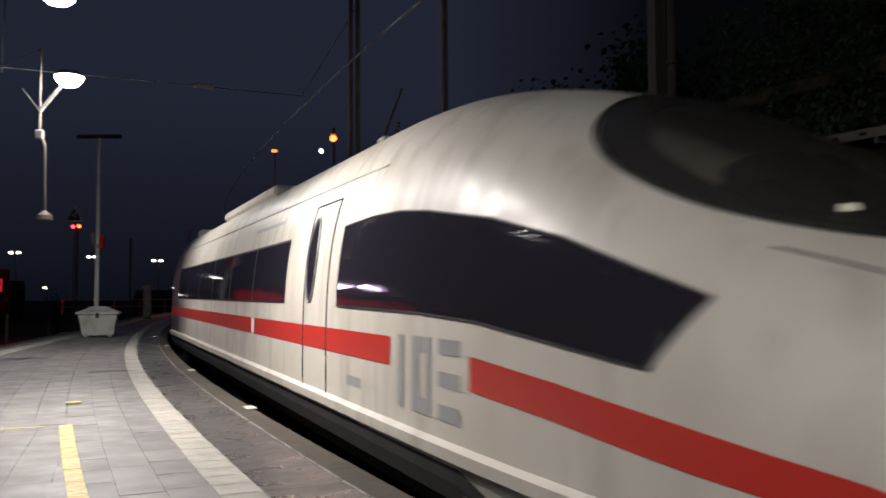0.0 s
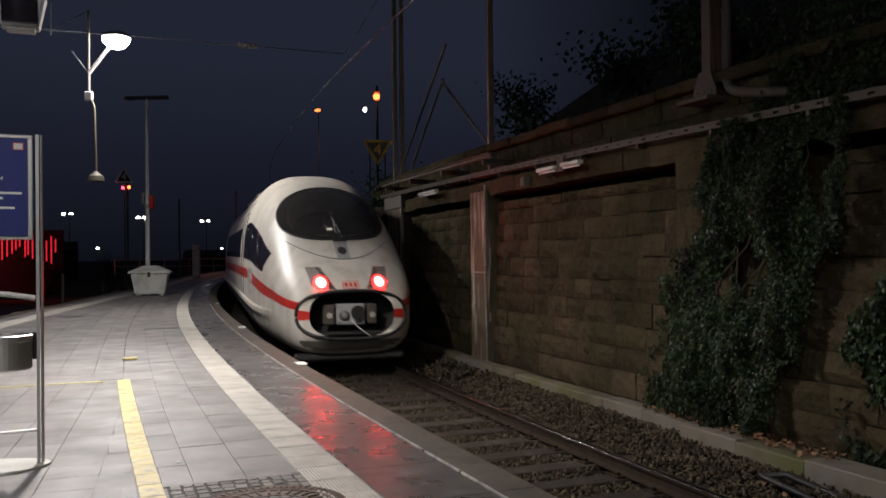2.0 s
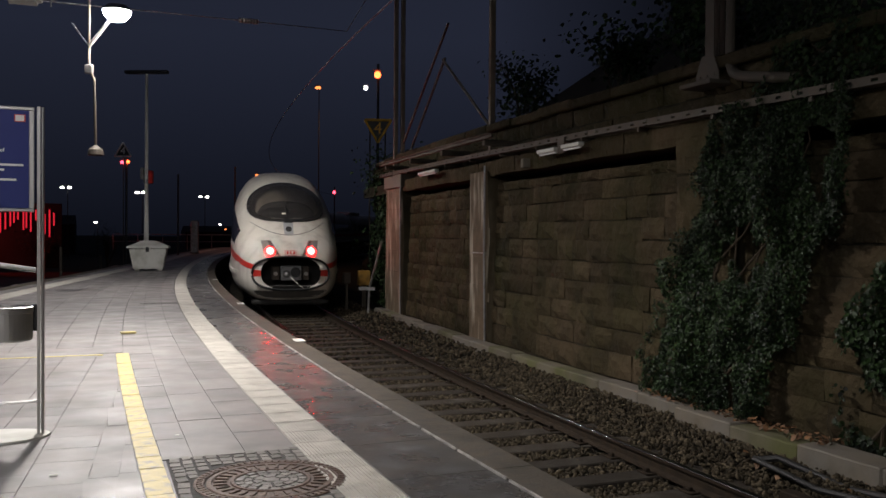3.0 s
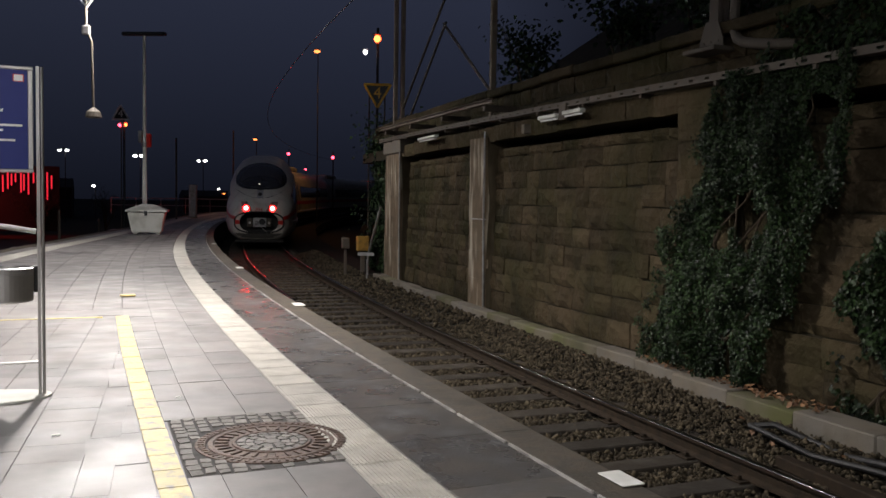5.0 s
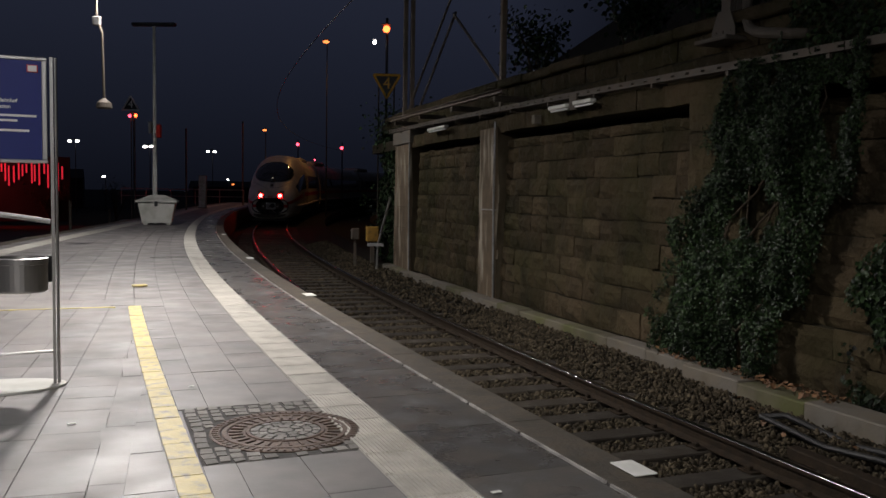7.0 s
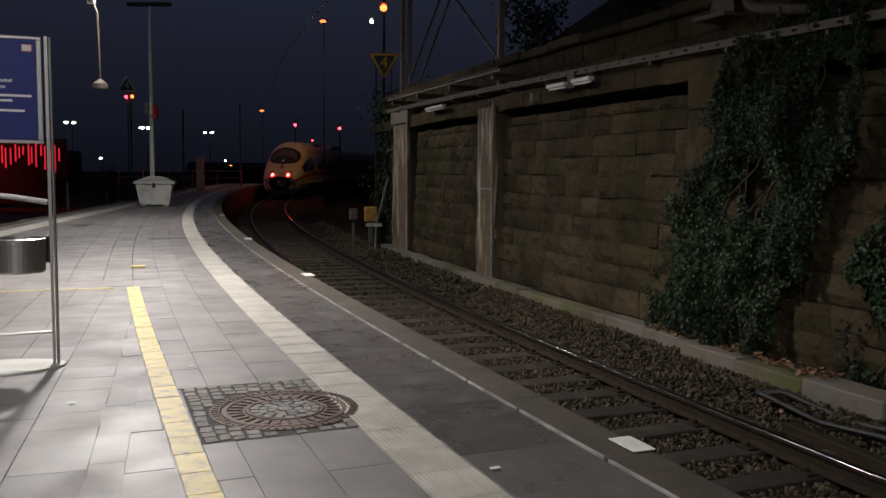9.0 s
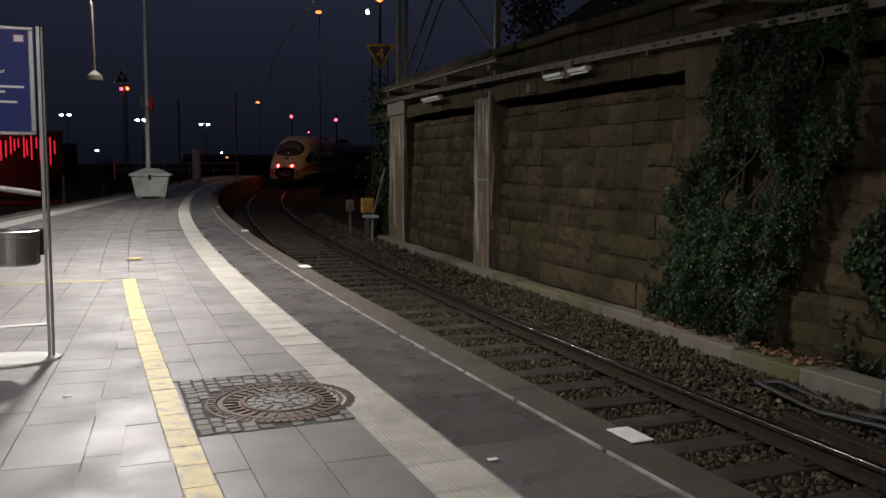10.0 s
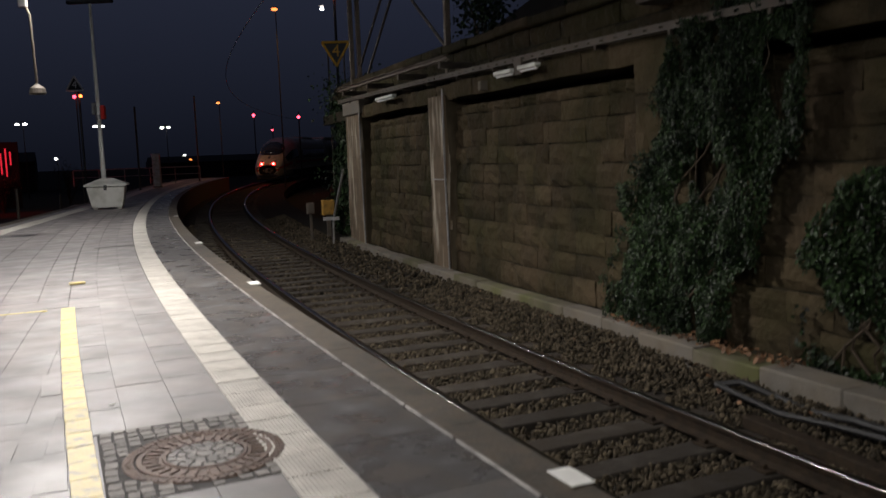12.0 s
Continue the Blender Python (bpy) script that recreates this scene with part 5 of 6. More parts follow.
def info_sign():
    yaw = math.degrees(math.atan2(0.46, 0.89))
    ob = thing("information_stand", pose(-2.685, 5.06, 0.0, 0, 0, yaw), "steel information stand with a blue sign and a litter bin", "sign stand")
    for x in (0.0, -1.35):
        part("post", prism(bmesh.new(), [(x - 0.014, -0.025), (x + 0.004, -0.025), (x + 0.004, 0.025), (x - 0.014, 0.025)], 0.008, 1.99), "inox", ob, "brushed steel post")
        part("post", lathe(bmesh.new(), [(0.009, 0.008), (0.009, 1.99)], 12, pose(x + 0.018, 0, 0)), "inox", ob)
        part("base_plate", prism(bmesh.new(), [(x + 0.06 - 0.42 * (1 + math.cos(math.tau * k / 32)) if x == 0 else x + 0.1 * math.cos(math.tau * k / 32), (0.22 if x == 0 else 0.1) * math.sin(math.tau * k / 32)) for k in range(32)], 0.003, 0.014), "white_box", ob, "pale round base plate")
    panel = part("panel", boxm(-1.32, -0.035, -0.018, 0.018, 1.375, 1.965, 0.004), "sign_blue", ob, "dark blue sign panel")
    part("panel_rim", boxm(-1.33, -0.028, -0.024, 0.024, 1.963, 1.985, 0.004), "inox", panel)
    part("panel_rim", boxm(-1.33, -0.028, -0.024, 0.024, 1.357, 1.377, 0.004), "inox", panel)
    part("panel_rim", boxm(-0.058, -0.03, -0.022, 0.022, 1.377, 1.963, 0.003), "inox", panel)
    part("corner_mark", boxm(-0.137, -0.077, -0.0225, -0.0185, 1.893, 1.937), "train_red", panel, "small pale red mark")
    part("corner_mark", boxm(-0.131, -0.083, -0.024, -0.0228, 1.897, 1.933), "sign_white", panel)
    for text, z in (("Bahnhof", 1.712), ("Station", 1.676)):
        cu = bpy.data.curves.new("word", "FONT")
        cu.body, cu.size, cu.extrude, cu.align_x, cu.offset = text, 0.029, 0.001, "RIGHT", 0.0008
        t = new("word", cu)
        t.parent, t.matrix_basis = panel, pose(-0.19 if text == "Bahnhof" else -0.225, -0.0205, z, 90, 0, 0)
        cu.materials.append(M["sign_white"])
    for x1, z in ((-0.088, 1.628), (-0.19, 1.598), (-0.126, 1.540)):
        part("text_bar", boxm(x1 - 0.8, x1, -0.0215, -0.0185, z, z + 0.013), "sign_white", panel, "line of small white print")
    # curved leaning rail
    rail = [(-1.35 + 1.33 * k / 14, -0.02, 1.0 + 0.085 * math.sin(math.pi * (k + 2) / 16 * 0.98)) for k in range(15)]
    part("leaning_rail", tubem(rail, 0.017, 10), "inox", ob, "curved steel rail")
    part("cross_rod", tubem([(-1.35, 0, 0.21), (0, 0, 0.21)], 0.009, 8), "inox", ob)
    bn = part("litter_bin", lathe(bmesh.new(), [(0.14, 0.0), (0.15, 0.01), (0.15, 0.165), (0.153, 0.168), (0.153, 0.20), (0.14, 0.205), (0.135, 0.14), (0.12, 0.02)], 36, pose(-0.185, -0.05, 0.590)), "inox", ob, "round brushed steel litter bin", smooth=False)
    part("bin_bracket", boxm(-0.045, -0.012, -0.03, 0.03, 0.64, 0.80, 0.006), "dark_metal", bn)


info_sign()


def hanging_housing():
    """A box lantern, unlit, on a rod."""
    p = (-3.40, 6.15, 3.06)
    ob = thing("hanging_lantern", pose(*p, 0, 0, 25), "unlit grey box lantern hanging on a rod", "lamp")
    b = bmesh.new()
    lo = [b.verts.new(q) for q in ((-0.12, -0.09, -0.14), (0.12, -0.09, -0.14), (0.12, 0.09, -0.14), (-0.12, 0.09, -0.14))]
    hi = [b.verts.new(q) for q in ((-0.18, -0.12, 0.14), (0.18, -0.12, 0.14), (0.18, 0.12, 0.14), (-0.18, 0.12, 0.14))]
    for k in range(4):
        b.faces.new((lo[k], lo[(k + 1) % 4], hi[(k + 1) % 4], hi[k]))
    b.faces.new(lo)
    b.faces.new(hi)
    bmesh.ops.bevel(b, geom=list(b.edges), offset=0.025, segments=2, affect="EDGES")
    part("housing", b, "steel", ob)
    part("glass", boxm(-0.12, 0.12, -0.125, -0.105, -0.09, 0.09, 0.01, pose(0, 0.0, 0, 6, 0, 0)), "glass", ob, "dark front glass")
    part("rod", tubem([(0, 0, 0.13), (0, 0, 3.3), (-1.0, 0.55, 3.42)], 0.018, 8), "steel", ob)


hanging_housing()


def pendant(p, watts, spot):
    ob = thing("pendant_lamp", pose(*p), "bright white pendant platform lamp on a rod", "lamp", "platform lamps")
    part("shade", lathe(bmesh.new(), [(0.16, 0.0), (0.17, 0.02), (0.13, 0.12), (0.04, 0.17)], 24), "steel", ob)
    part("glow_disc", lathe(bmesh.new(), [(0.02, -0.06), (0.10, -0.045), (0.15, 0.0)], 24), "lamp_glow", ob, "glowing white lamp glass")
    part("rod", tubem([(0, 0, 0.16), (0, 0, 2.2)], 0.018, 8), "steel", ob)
    # an added arm and mast, out of view, carry it
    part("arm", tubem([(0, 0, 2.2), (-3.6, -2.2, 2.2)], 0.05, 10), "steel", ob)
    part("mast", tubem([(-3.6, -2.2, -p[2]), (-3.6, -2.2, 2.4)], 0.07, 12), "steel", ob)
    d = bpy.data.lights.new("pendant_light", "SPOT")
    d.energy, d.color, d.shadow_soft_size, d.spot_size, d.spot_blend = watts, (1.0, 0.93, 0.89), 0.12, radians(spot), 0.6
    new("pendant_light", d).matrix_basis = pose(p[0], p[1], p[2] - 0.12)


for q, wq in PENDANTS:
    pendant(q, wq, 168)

# far end of the platform: cabinet, posts, railing
cb = thing("equipment_cabinet", arc_pose(49.6, -2.2, 0), "grey equipment cabinet at the platform end", "cabinet")
part("case", boxm(-0.2, 0.2, -0.2, 0.2, 0.06, 1.85, 0.02), "steel", cb)
part("plinth", boxm(-0.23, 0.23, -0.23, 0.23, 0, 0.06, 0.01), "concrete", cb)
rl = thing("end_railing", arc_pose(57, -1.9, 0), "pale steel railing across the platform end", "railing")
part("top_rail", tubem([(-6.5, 0, 1.0), (1.2, 0, 1.0)], 0.03, 8), "steel", rl)
part("mid_rail", tubem([(-6.5, 0, 0.55), (1.2, 0, 0.55)], 0.02, 8), "steel", rl)
for k in range(6):
    part("post", tubem([(-6.5 + 1.54 * k, 0, 0), (-6.5 + 1.54 * k, 0, 1.0)], 0.025, 8), "steel", rl)
for s, o, h in ((46.0, -2.6, 4.2), (58, -0.9, 5.5), (40, -5.2, 1.1), (33.0, -5.4, 1.6)):
    po = thing("slim_post", arc_pose(s, o, -0.9 if o < -4 else 0), "slim dark post beside the platform end", "post", "slim posts")
    part("shaft", tubem([(0, 0, 0), (0, 0, h)], 0.05, 8), "old_steel", po)

# boxes beyond the second pier
yb = thing("point_heater_box", arc_pose(22.4, 3.75, -0.72), "yellow trackside box on a short post", "trackside box")
part("case", boxm(-0.16, 0.16, -0.12, 0.12, 0.62, 1.02, 0.02), "yellow_box", yb)
part("post", boxm(-0.05, 0.05, -0.05, 0.05, 0, 0.62), "old_steel", yb)
gb = thing("trackside_case", arc_pose(22.5, 3.3, -0.75), "small grey trackside case on a post", "trackside box")
part("case", boxm(-0.10, 0.10, -0.1, 0.1, 0.7, 1.0, 0.02), "old_steel", gb)
part("post", boxm(-0.03, 0.03, -0.03, 0.03, 0, 0.7), "old_steel", gb)
st = thing("leaning_stay", pose(0, 0, 0), "pale steel stay leaning against the pier", "stay")
part("bar", tubem([Vector((-2.57, 20.7, 1.1)), Vector((-2.95, 21.3, -0.1)), Vector((-2.98, 21.35, -0.75))], 0.03, 8), "steel", st)
part("shelf", boxm(-0.25, 0.15, -0.05, 0.05, -0.08, 0.0), "steel", st, m=pose(-2.95, 21.3, -0.05))

# marker plates on the edge, litter
for s, o, a, c in ((3.105, -0.008, 0.058, 0.10), (9.80, 0.0, 0.06, 0.13), (15.44, -0.02, 0.06, 0.14), (24.0, -0.03, 0.06, 0.14)):
    mp = thing("edge_marker", arc_pose(s, o - 0.03, 0.0045), "white marker plate on the platform edge", "marker", "edge markers")
    part("plate", boxm(-a, a, -c, c, 0.0, 0.006, 0.002), "paper", mp)
for p, q in (((-4.40, 10.33), 0.09), ((0.02, 3.42), 0.022), ((-2.15, 4.2), 0.02), ((-1.85, 5.1), 0.015)):
    lt = thing("litter_scrap", pose(p[0], p[1], 0.006, 0, 0, 30), "small pale scrap lying on the paving", "litter")
    b = boxm(-q, q, -q * 0.5, q * 0.5, 0, q * 0.25, q * 0.08)
    part("scrap", b, "yellow" if q > 0.05 else "paper", lt)

# cables in the ballast by the kerb
for k, (pts, rr) in enumerate((
        (((6.0, 3.30), (5.8, 3.42), (5.5, 3.50), (5.1, 3.50), (4.6, 3.42), (3.8, 3.40), (2.6, 3.45)), 0.03),
        (((5.9, 3.22), (5.6, 3.20), (5.2, 3.26), (4.7, 3.28), (3.9, 3.25), (2.6, 3.28)), 0.025))):
    cbl = thing("trackside_cable", pose(0, 0, 0), "thick black cable lying on the ballast", "cable", "trackside cables")
    part("cable", tubem([arc(s, o, -0.76 + 0.05 * math.sin(i * 1.7 + k)) for i, (s, o) in enumerate(pts)], rr, 8), "black", cbl)
tr2 = thing("cable_trough", arc_pose(4.0, 2.95, -0.86, -4), "dark steel bar lying beside the rail", "bar")
part("bar", boxm(-0.06, 0.06, -1.9, 1.3, -0.05, 0.05, 0.01), "rail", tr2)

# ---- ballast ----
nr = np.random.default_rng(4)


def ballast_z(o):
    return np.interp(o, [0.0, 0.4, 1.0, 2.5, 3.05, 3.45, 3.8, 4.6], [-0.98, -0.965, -0.945, -0.945, -0.90, -0.80, -0.72, -0.70])


def lay_ballast(n, s0, s1, lo, hi):
    s, o = nr.uniform(s0, s1, n), nr.uniform(0.03, 3.72, n)
    keep = ~((np.abs(((s + 6) / 0.62 + 0.5) % 1 - 0.5) < 0.23) & (o > 0.45) & (o < 3.05) & (nr.random(n) < 0.985))
    keep &= (np.abs(o - AXIS - 0.7525) > 0.08) & (np.abs(o - AXIS + 0.7525) > 0.08)
    s, o = s[keep], o[keep]
    z = ballast_z(o) + 0.012 + nr.uniform(-0.015, 0.02, len(s)) + np.array([grade(q) for q in s])
    return np_arc(s, o, z), lo + (hi - lo) * nr.random(len(s)) ** 1.6


c1, z1 = lay_ballast(56000, 1.5, 13.0, 0.011, 0.031)
c2, z2 = lay_ballast(15000, 13.0, 32.0, 0.022, 0.042)
stones("ballast", np.concatenate([c1, c2]), np.concatenate([z1, z2]), nr, "ballast", "brown grey ballast stones between and beside the rails")

# fallen leaves along the kerb and on the ballast
n = 420
s = np.concatenate([nr.uniform(5.6, 8.4, 260), nr.uniform(2, 18, 160)])
o = np.concatenate([nr.uniform(3.72, 4.0, 260), nr.uniform(3.1, 3.75, 160)])
z = np.concatenate([np.full(260, -0.585) + nr.uniform(0, 0.04, 260), ballast_z(o[260:]) + 0.05])
pick = np.concatenate([np.ones(260, bool), nr.random(160) < 0.35])
tagged(leaves("fallen_leaves", np_arc(s, o, z)[pick], nr.uniform(0.03, 0.075, n)[pick], np.tile([0.0, 0.0, 1.0], (pick.sum(), 1)), nr, "dry_leaf"),
       "brown fallen leaves along the wall foot", "fallen leaves", kind="stuff")


# ---- ivy ----
def ivy(name, zs, s_lo, s_hi, o_at, n, size, label, thick=0.16):
    """A hanging curtain of leaves: its two borders s_lo(z), s_hi(z) are ragged."""
    ob = thing(name, pose(0, 0, 0), label, "climbing plant", "ivy on the wall")
    z = nr.uniform(zs[0], zs[1], n)
    a, b = np.array([s_lo(q) for q in z]), np.array([s_hi(q) for q in z])
    s = a + (b - a) * nr.random(n)
    clump = np.array([noise.noise(Vector((q * 2.1, w * 1.5, 3.0))) + 0.5 * noise.noise(Vector((q * 6.0, w * 4.0, 7.0))) for q, w in zip(s, z)])
    edge = np.minimum(s - a, b - s) / 0.35
    keep = (clump > -0.40) & (edge + clump * 1.6 > nr.random(n) * 0.5)
    s, z, clump = s[keep], z[keep], clump[keep]
    o = np.array([o_at(q) for q in z]) - 0.03 - np.clip(0.05 + 0.30 * clump, 0, 1) * nr.random(len(s)) - thick * 0.25 * nr.random(len(s))
    ang = A0 - s / RAD
    nrm = np.stack([np.cos(ang), np.sin(ang), np.full(len(s), 0.35)], -1)
    lv = leaves("leaves", np_arc(s, o, z), nr.uniform(size * 0.6, size * 1.3, len(s)), nrm, nr, "leaf", ob, "dark green ivy leaves")
    lv["kind"] = "stuff"
    rr = random.Random(len(s))
    for k in range(9):
        q = 0.25 + 0.5 * rr.random()
        pts = []
        for i in range(9):
            zz = zs[0] + (zs[1] - zs[0]) * i / 8 * rr.uniform(0.9, 1.0)
            ss = s_lo(zz) + (s_hi(zz) - s_lo(zz)) * min(0.95, max(0.05, q + 0.10 * math.sin(i * 1.3 + k)))
            pts.append(arc(ss, o_at(zz) - 0.05, zz))
        part("stem", tubem(pts, 0.016, 6, 0.006), "stem", ob, "woody ivy stem")
    return ob


tab = lambda pts: (lambda z: float(np.interp(z, [p[0] for p in pts], [p[1] for p in pts])))
ivy("ivy", (-0.58, 2.62), tab(((-0.58, 6.60), (0.3, 6.15), (0.6, 5.95), (1.3, 5.62), (2.6, 5.50))), tab(((-0.58, 8.60), (-0.2, 8.70), (0.9, 8.35), (1.05, 7.95), (2.0, 7.75), (2.7, 7.55))), lambda z: 4.0, 56000, 0.031, "dark green ivy hanging down the wall pier")
ivy("ivy", (-0.58, 1.15), tab(((-0.58, 3.6), (1.15, 4.2))), tab(((-0.58, 5.75), (0.5, 5.68), (0.8, 5.45), (1.15, 5.2))), lambda z: bay_o(z) - 0.02, 11000, 0.046, "dark green ivy on the wall bay")
ivy("ivy", (2.62, 4.3), tab(((2.62, 4.2), (4.3, 3.5))), tab(((2.62, 7.0), (4.3, 7.4))), lambda z: 4.30 + 0.25 * max(0, z - 3.2), 7500, 0.052, "dark green ivy spilling over the parapet")
ivy("ivy", (-0.6, 2.9), tab(((-0.6, 20.9), (2.9, 20.9))), tab(((-0.6, 23.6), (2.9, 23.2))), lambda z: 4.25, 6500, 0.085, "dark green ivy beside the concrete pier")

# bank with shrubs above and beyond the wall
tagged(part("bank", sweep([(4.9, 3.1), (7.0, 3.9), (11.0, 6.6), (22.0, 11.0), (60.0, 16.0), (60.0, -1.2), (4.9, -1.2)], -30, 20.9, 2.0), "soil"), "dark overgrown bank above the retaining wall", "bank", kind="structure")
tagged(part("bank_far", sweep([(7.5, -0.9), (10.5, 0.6), (16.0, 3.5), (30.0, 7.0), (60.0, 9.0), (60.0, -1.2), (7.5, -1.2)], 24.0, 150, 3.0), "soil"), "dark overgrown bank beside the track", "bank", kind="structure")


def shrub(p, size, n, label):
    ob = thing("shrub", pose(*p), label, "shrub", "shrubs on the bank")
    rr = random.Random(int(p[0] * 10 + p[1]))
    tips = []
    for k in range(9):
        a, t = rr.uniform(0, math.tau), rr.uniform(0.2, 1.0)
        e = Vector((math.cos(a) * t * size * 0.6, math.sin(a) * t * size * 0.6, size * rr.uniform(0.5, 1.0)))
        mid = e * 0.5 + Vector((0, 0, size * 0.1))
        part("branch", tubem([(0, 0, -0.3), mid, e], 0.03 * size / 1.5, 6, 0.006), "stem", ob)
        tips += [mid, e, (mid + e) / 2]
    tp = np.array([t[:] for t in tips])
    c = tp[nr.integers(0, len(tp), n)] + nr.normal(scale=size * 0.13, size=(n, 3))
    lv = leaves("leaves", c, nr.uniform(0.05, 0.12, n), np.tile([-0.5, -0.6, 0.6], (n, 1)), nr, "leaf", ob, "dark leaves")
    lv["kind"] = "stuff"


for s, o, z, q in ((8.8, 5.4, 3.3, 1.3), (10.3, 5.8, 3.5, 1.6), (12.4, 5.9, 3.5, 1.3), (5.8, 5.6, 3.4, 2.0), (4.2, 6.2, 3.7, 2.2), (16.5, 6.0, 3.5, 1.4), (23.0, 4.7, 1.9, 1.8), (7.2, 6.8, 4.2, 2.2), (24.6, 5.4, -0.6, 2.2), (27.5, 7.5, -0.6, 2.6), (31, 8.5, -0.4, 3.0), (58, -13.0, -1.2, 2.6), (62, -15.5, -1.2, 3.0), (60, -18.5, -1.2, 2.8), (64, -21.0, -1.2, 3.2), (66, -11.5, -1.2, 2.6), (57, -23.0, -1.2, 3.0)):
    w = arc(s, o, z)
    shrub((w.x, w.y, w.z), q, 900, "dark shrub on the bank, hardly lit")

# dark town beyond the tracks
for k, (x, y, w, h) in enumerate(((-62, 96, 26, 3.6), (-88, 80, 22, 4.2), (-40, 170, 40, 3.0))):
    bd = thing("town_building", pose(x, y, -1.2, 0, 0, 25), "dark distant building at night", "building", "distant buildings")
    part("wall", boxm(-w / 2, w / 2, 0, 10, 0, h), "night", bd)
    part("roof", prism(bmesh.new(), [(-0.4, h), (10.4, h), (5, h + 1.2)], -w / 2, w / 2, pose(0, 0, 0, 90, 0, 90)), "night", bd)
vs = thing("violet_sign", pose(-36.3, 51.2, -1.0, 0, 0, 34), "long violet illuminated sign beside the tracks", "sign")
part("face", boxm(-1.9, 1.9, -0.04, 0.04, 5.05, 5.45, 0.02), "violet_glow", vs, "glowing violet band")
part("case", boxm(-2.0, 2.0, 0.05, 0.35, 4.95, 5.55, 0.03), "night", vs)
for x in (-1.6, 1.6):
    part("post", tubem([(x, 0.2, 0), (x, 0.2, 5.0)], 0.08, 8), "dark_metal", vs)
# added red spot that tints the shrubs, as spill from the red strips
rl_d = bpy.data.lights.new("red_fill_light", "SPOT")
rl_d.energy, rl_d.color, rl_d.shadow_soft_size, rl_d.spot_size, rl_d.spot_blend = 900, (1.0, 0.06, 0.05), 0.8, radians(150), 0.5
new("red_fill_light", rl_d).matrix_basis = look((-33.0, 48.5, 3.4), (-24.0, 66.0, 1.0))
# distant red glow, drawn as lit strips on a dark screen
rg = thing("red_lit_screen", pose(-33.6, 50.6, -1.0, 0, 0, 33), "distant screen with red light strips", "screen")
part("frame", boxm(-7, 7, 0.1, 0.3, 0, 4.2, 0.03), "night", rg)
rr = random.Random(8)
for k in range(54):
    x = -6.8 + k * 0.25 + rr.uniform(-0.06, 0.06)
    z1 = rr.uniform(3.5, 3.9)
    part("light_strip", boxm(x - 0.045, x + 0.045, 0.02, 0.09, z1 - rr.uniform(0.4, 1.9), z1, 0.01), "red_glow", rg, "glowing red strip")


# ---- paving, setts, manhole ----
def slab_mesh(name, w, l, material, ribs=0, h=0.05):
    bm = boxm(-w / 2, w / 2, -l / 2, l / 2, -h, 0.0)
    top = [e for e in bm.edges if all(v.co.z > -0.001 for v in e.verts)]
    bmesh.ops.bevel(bm, geom=top, offset=0.0018, segments=1, affect="EDGES")
    for k in range(ribs):
        x = -w / 2 + w * (k + 0.5) / ribs
        box(bm, x - w / ribs * 0.27, x + w / ribs * 0.27, -l / 2 + 0.008, l / 2 - 0.008, 0.0, 0.004)
    me = bpy.data.meshes.new(name)
    bmesh.ops.recalc_face_normals(bm, faces=bm.faces)
    bm.to_mesh(me)
    bm.free()
    me.materials.append(M[material])
    return me


MAN = (4.225, -1.36)


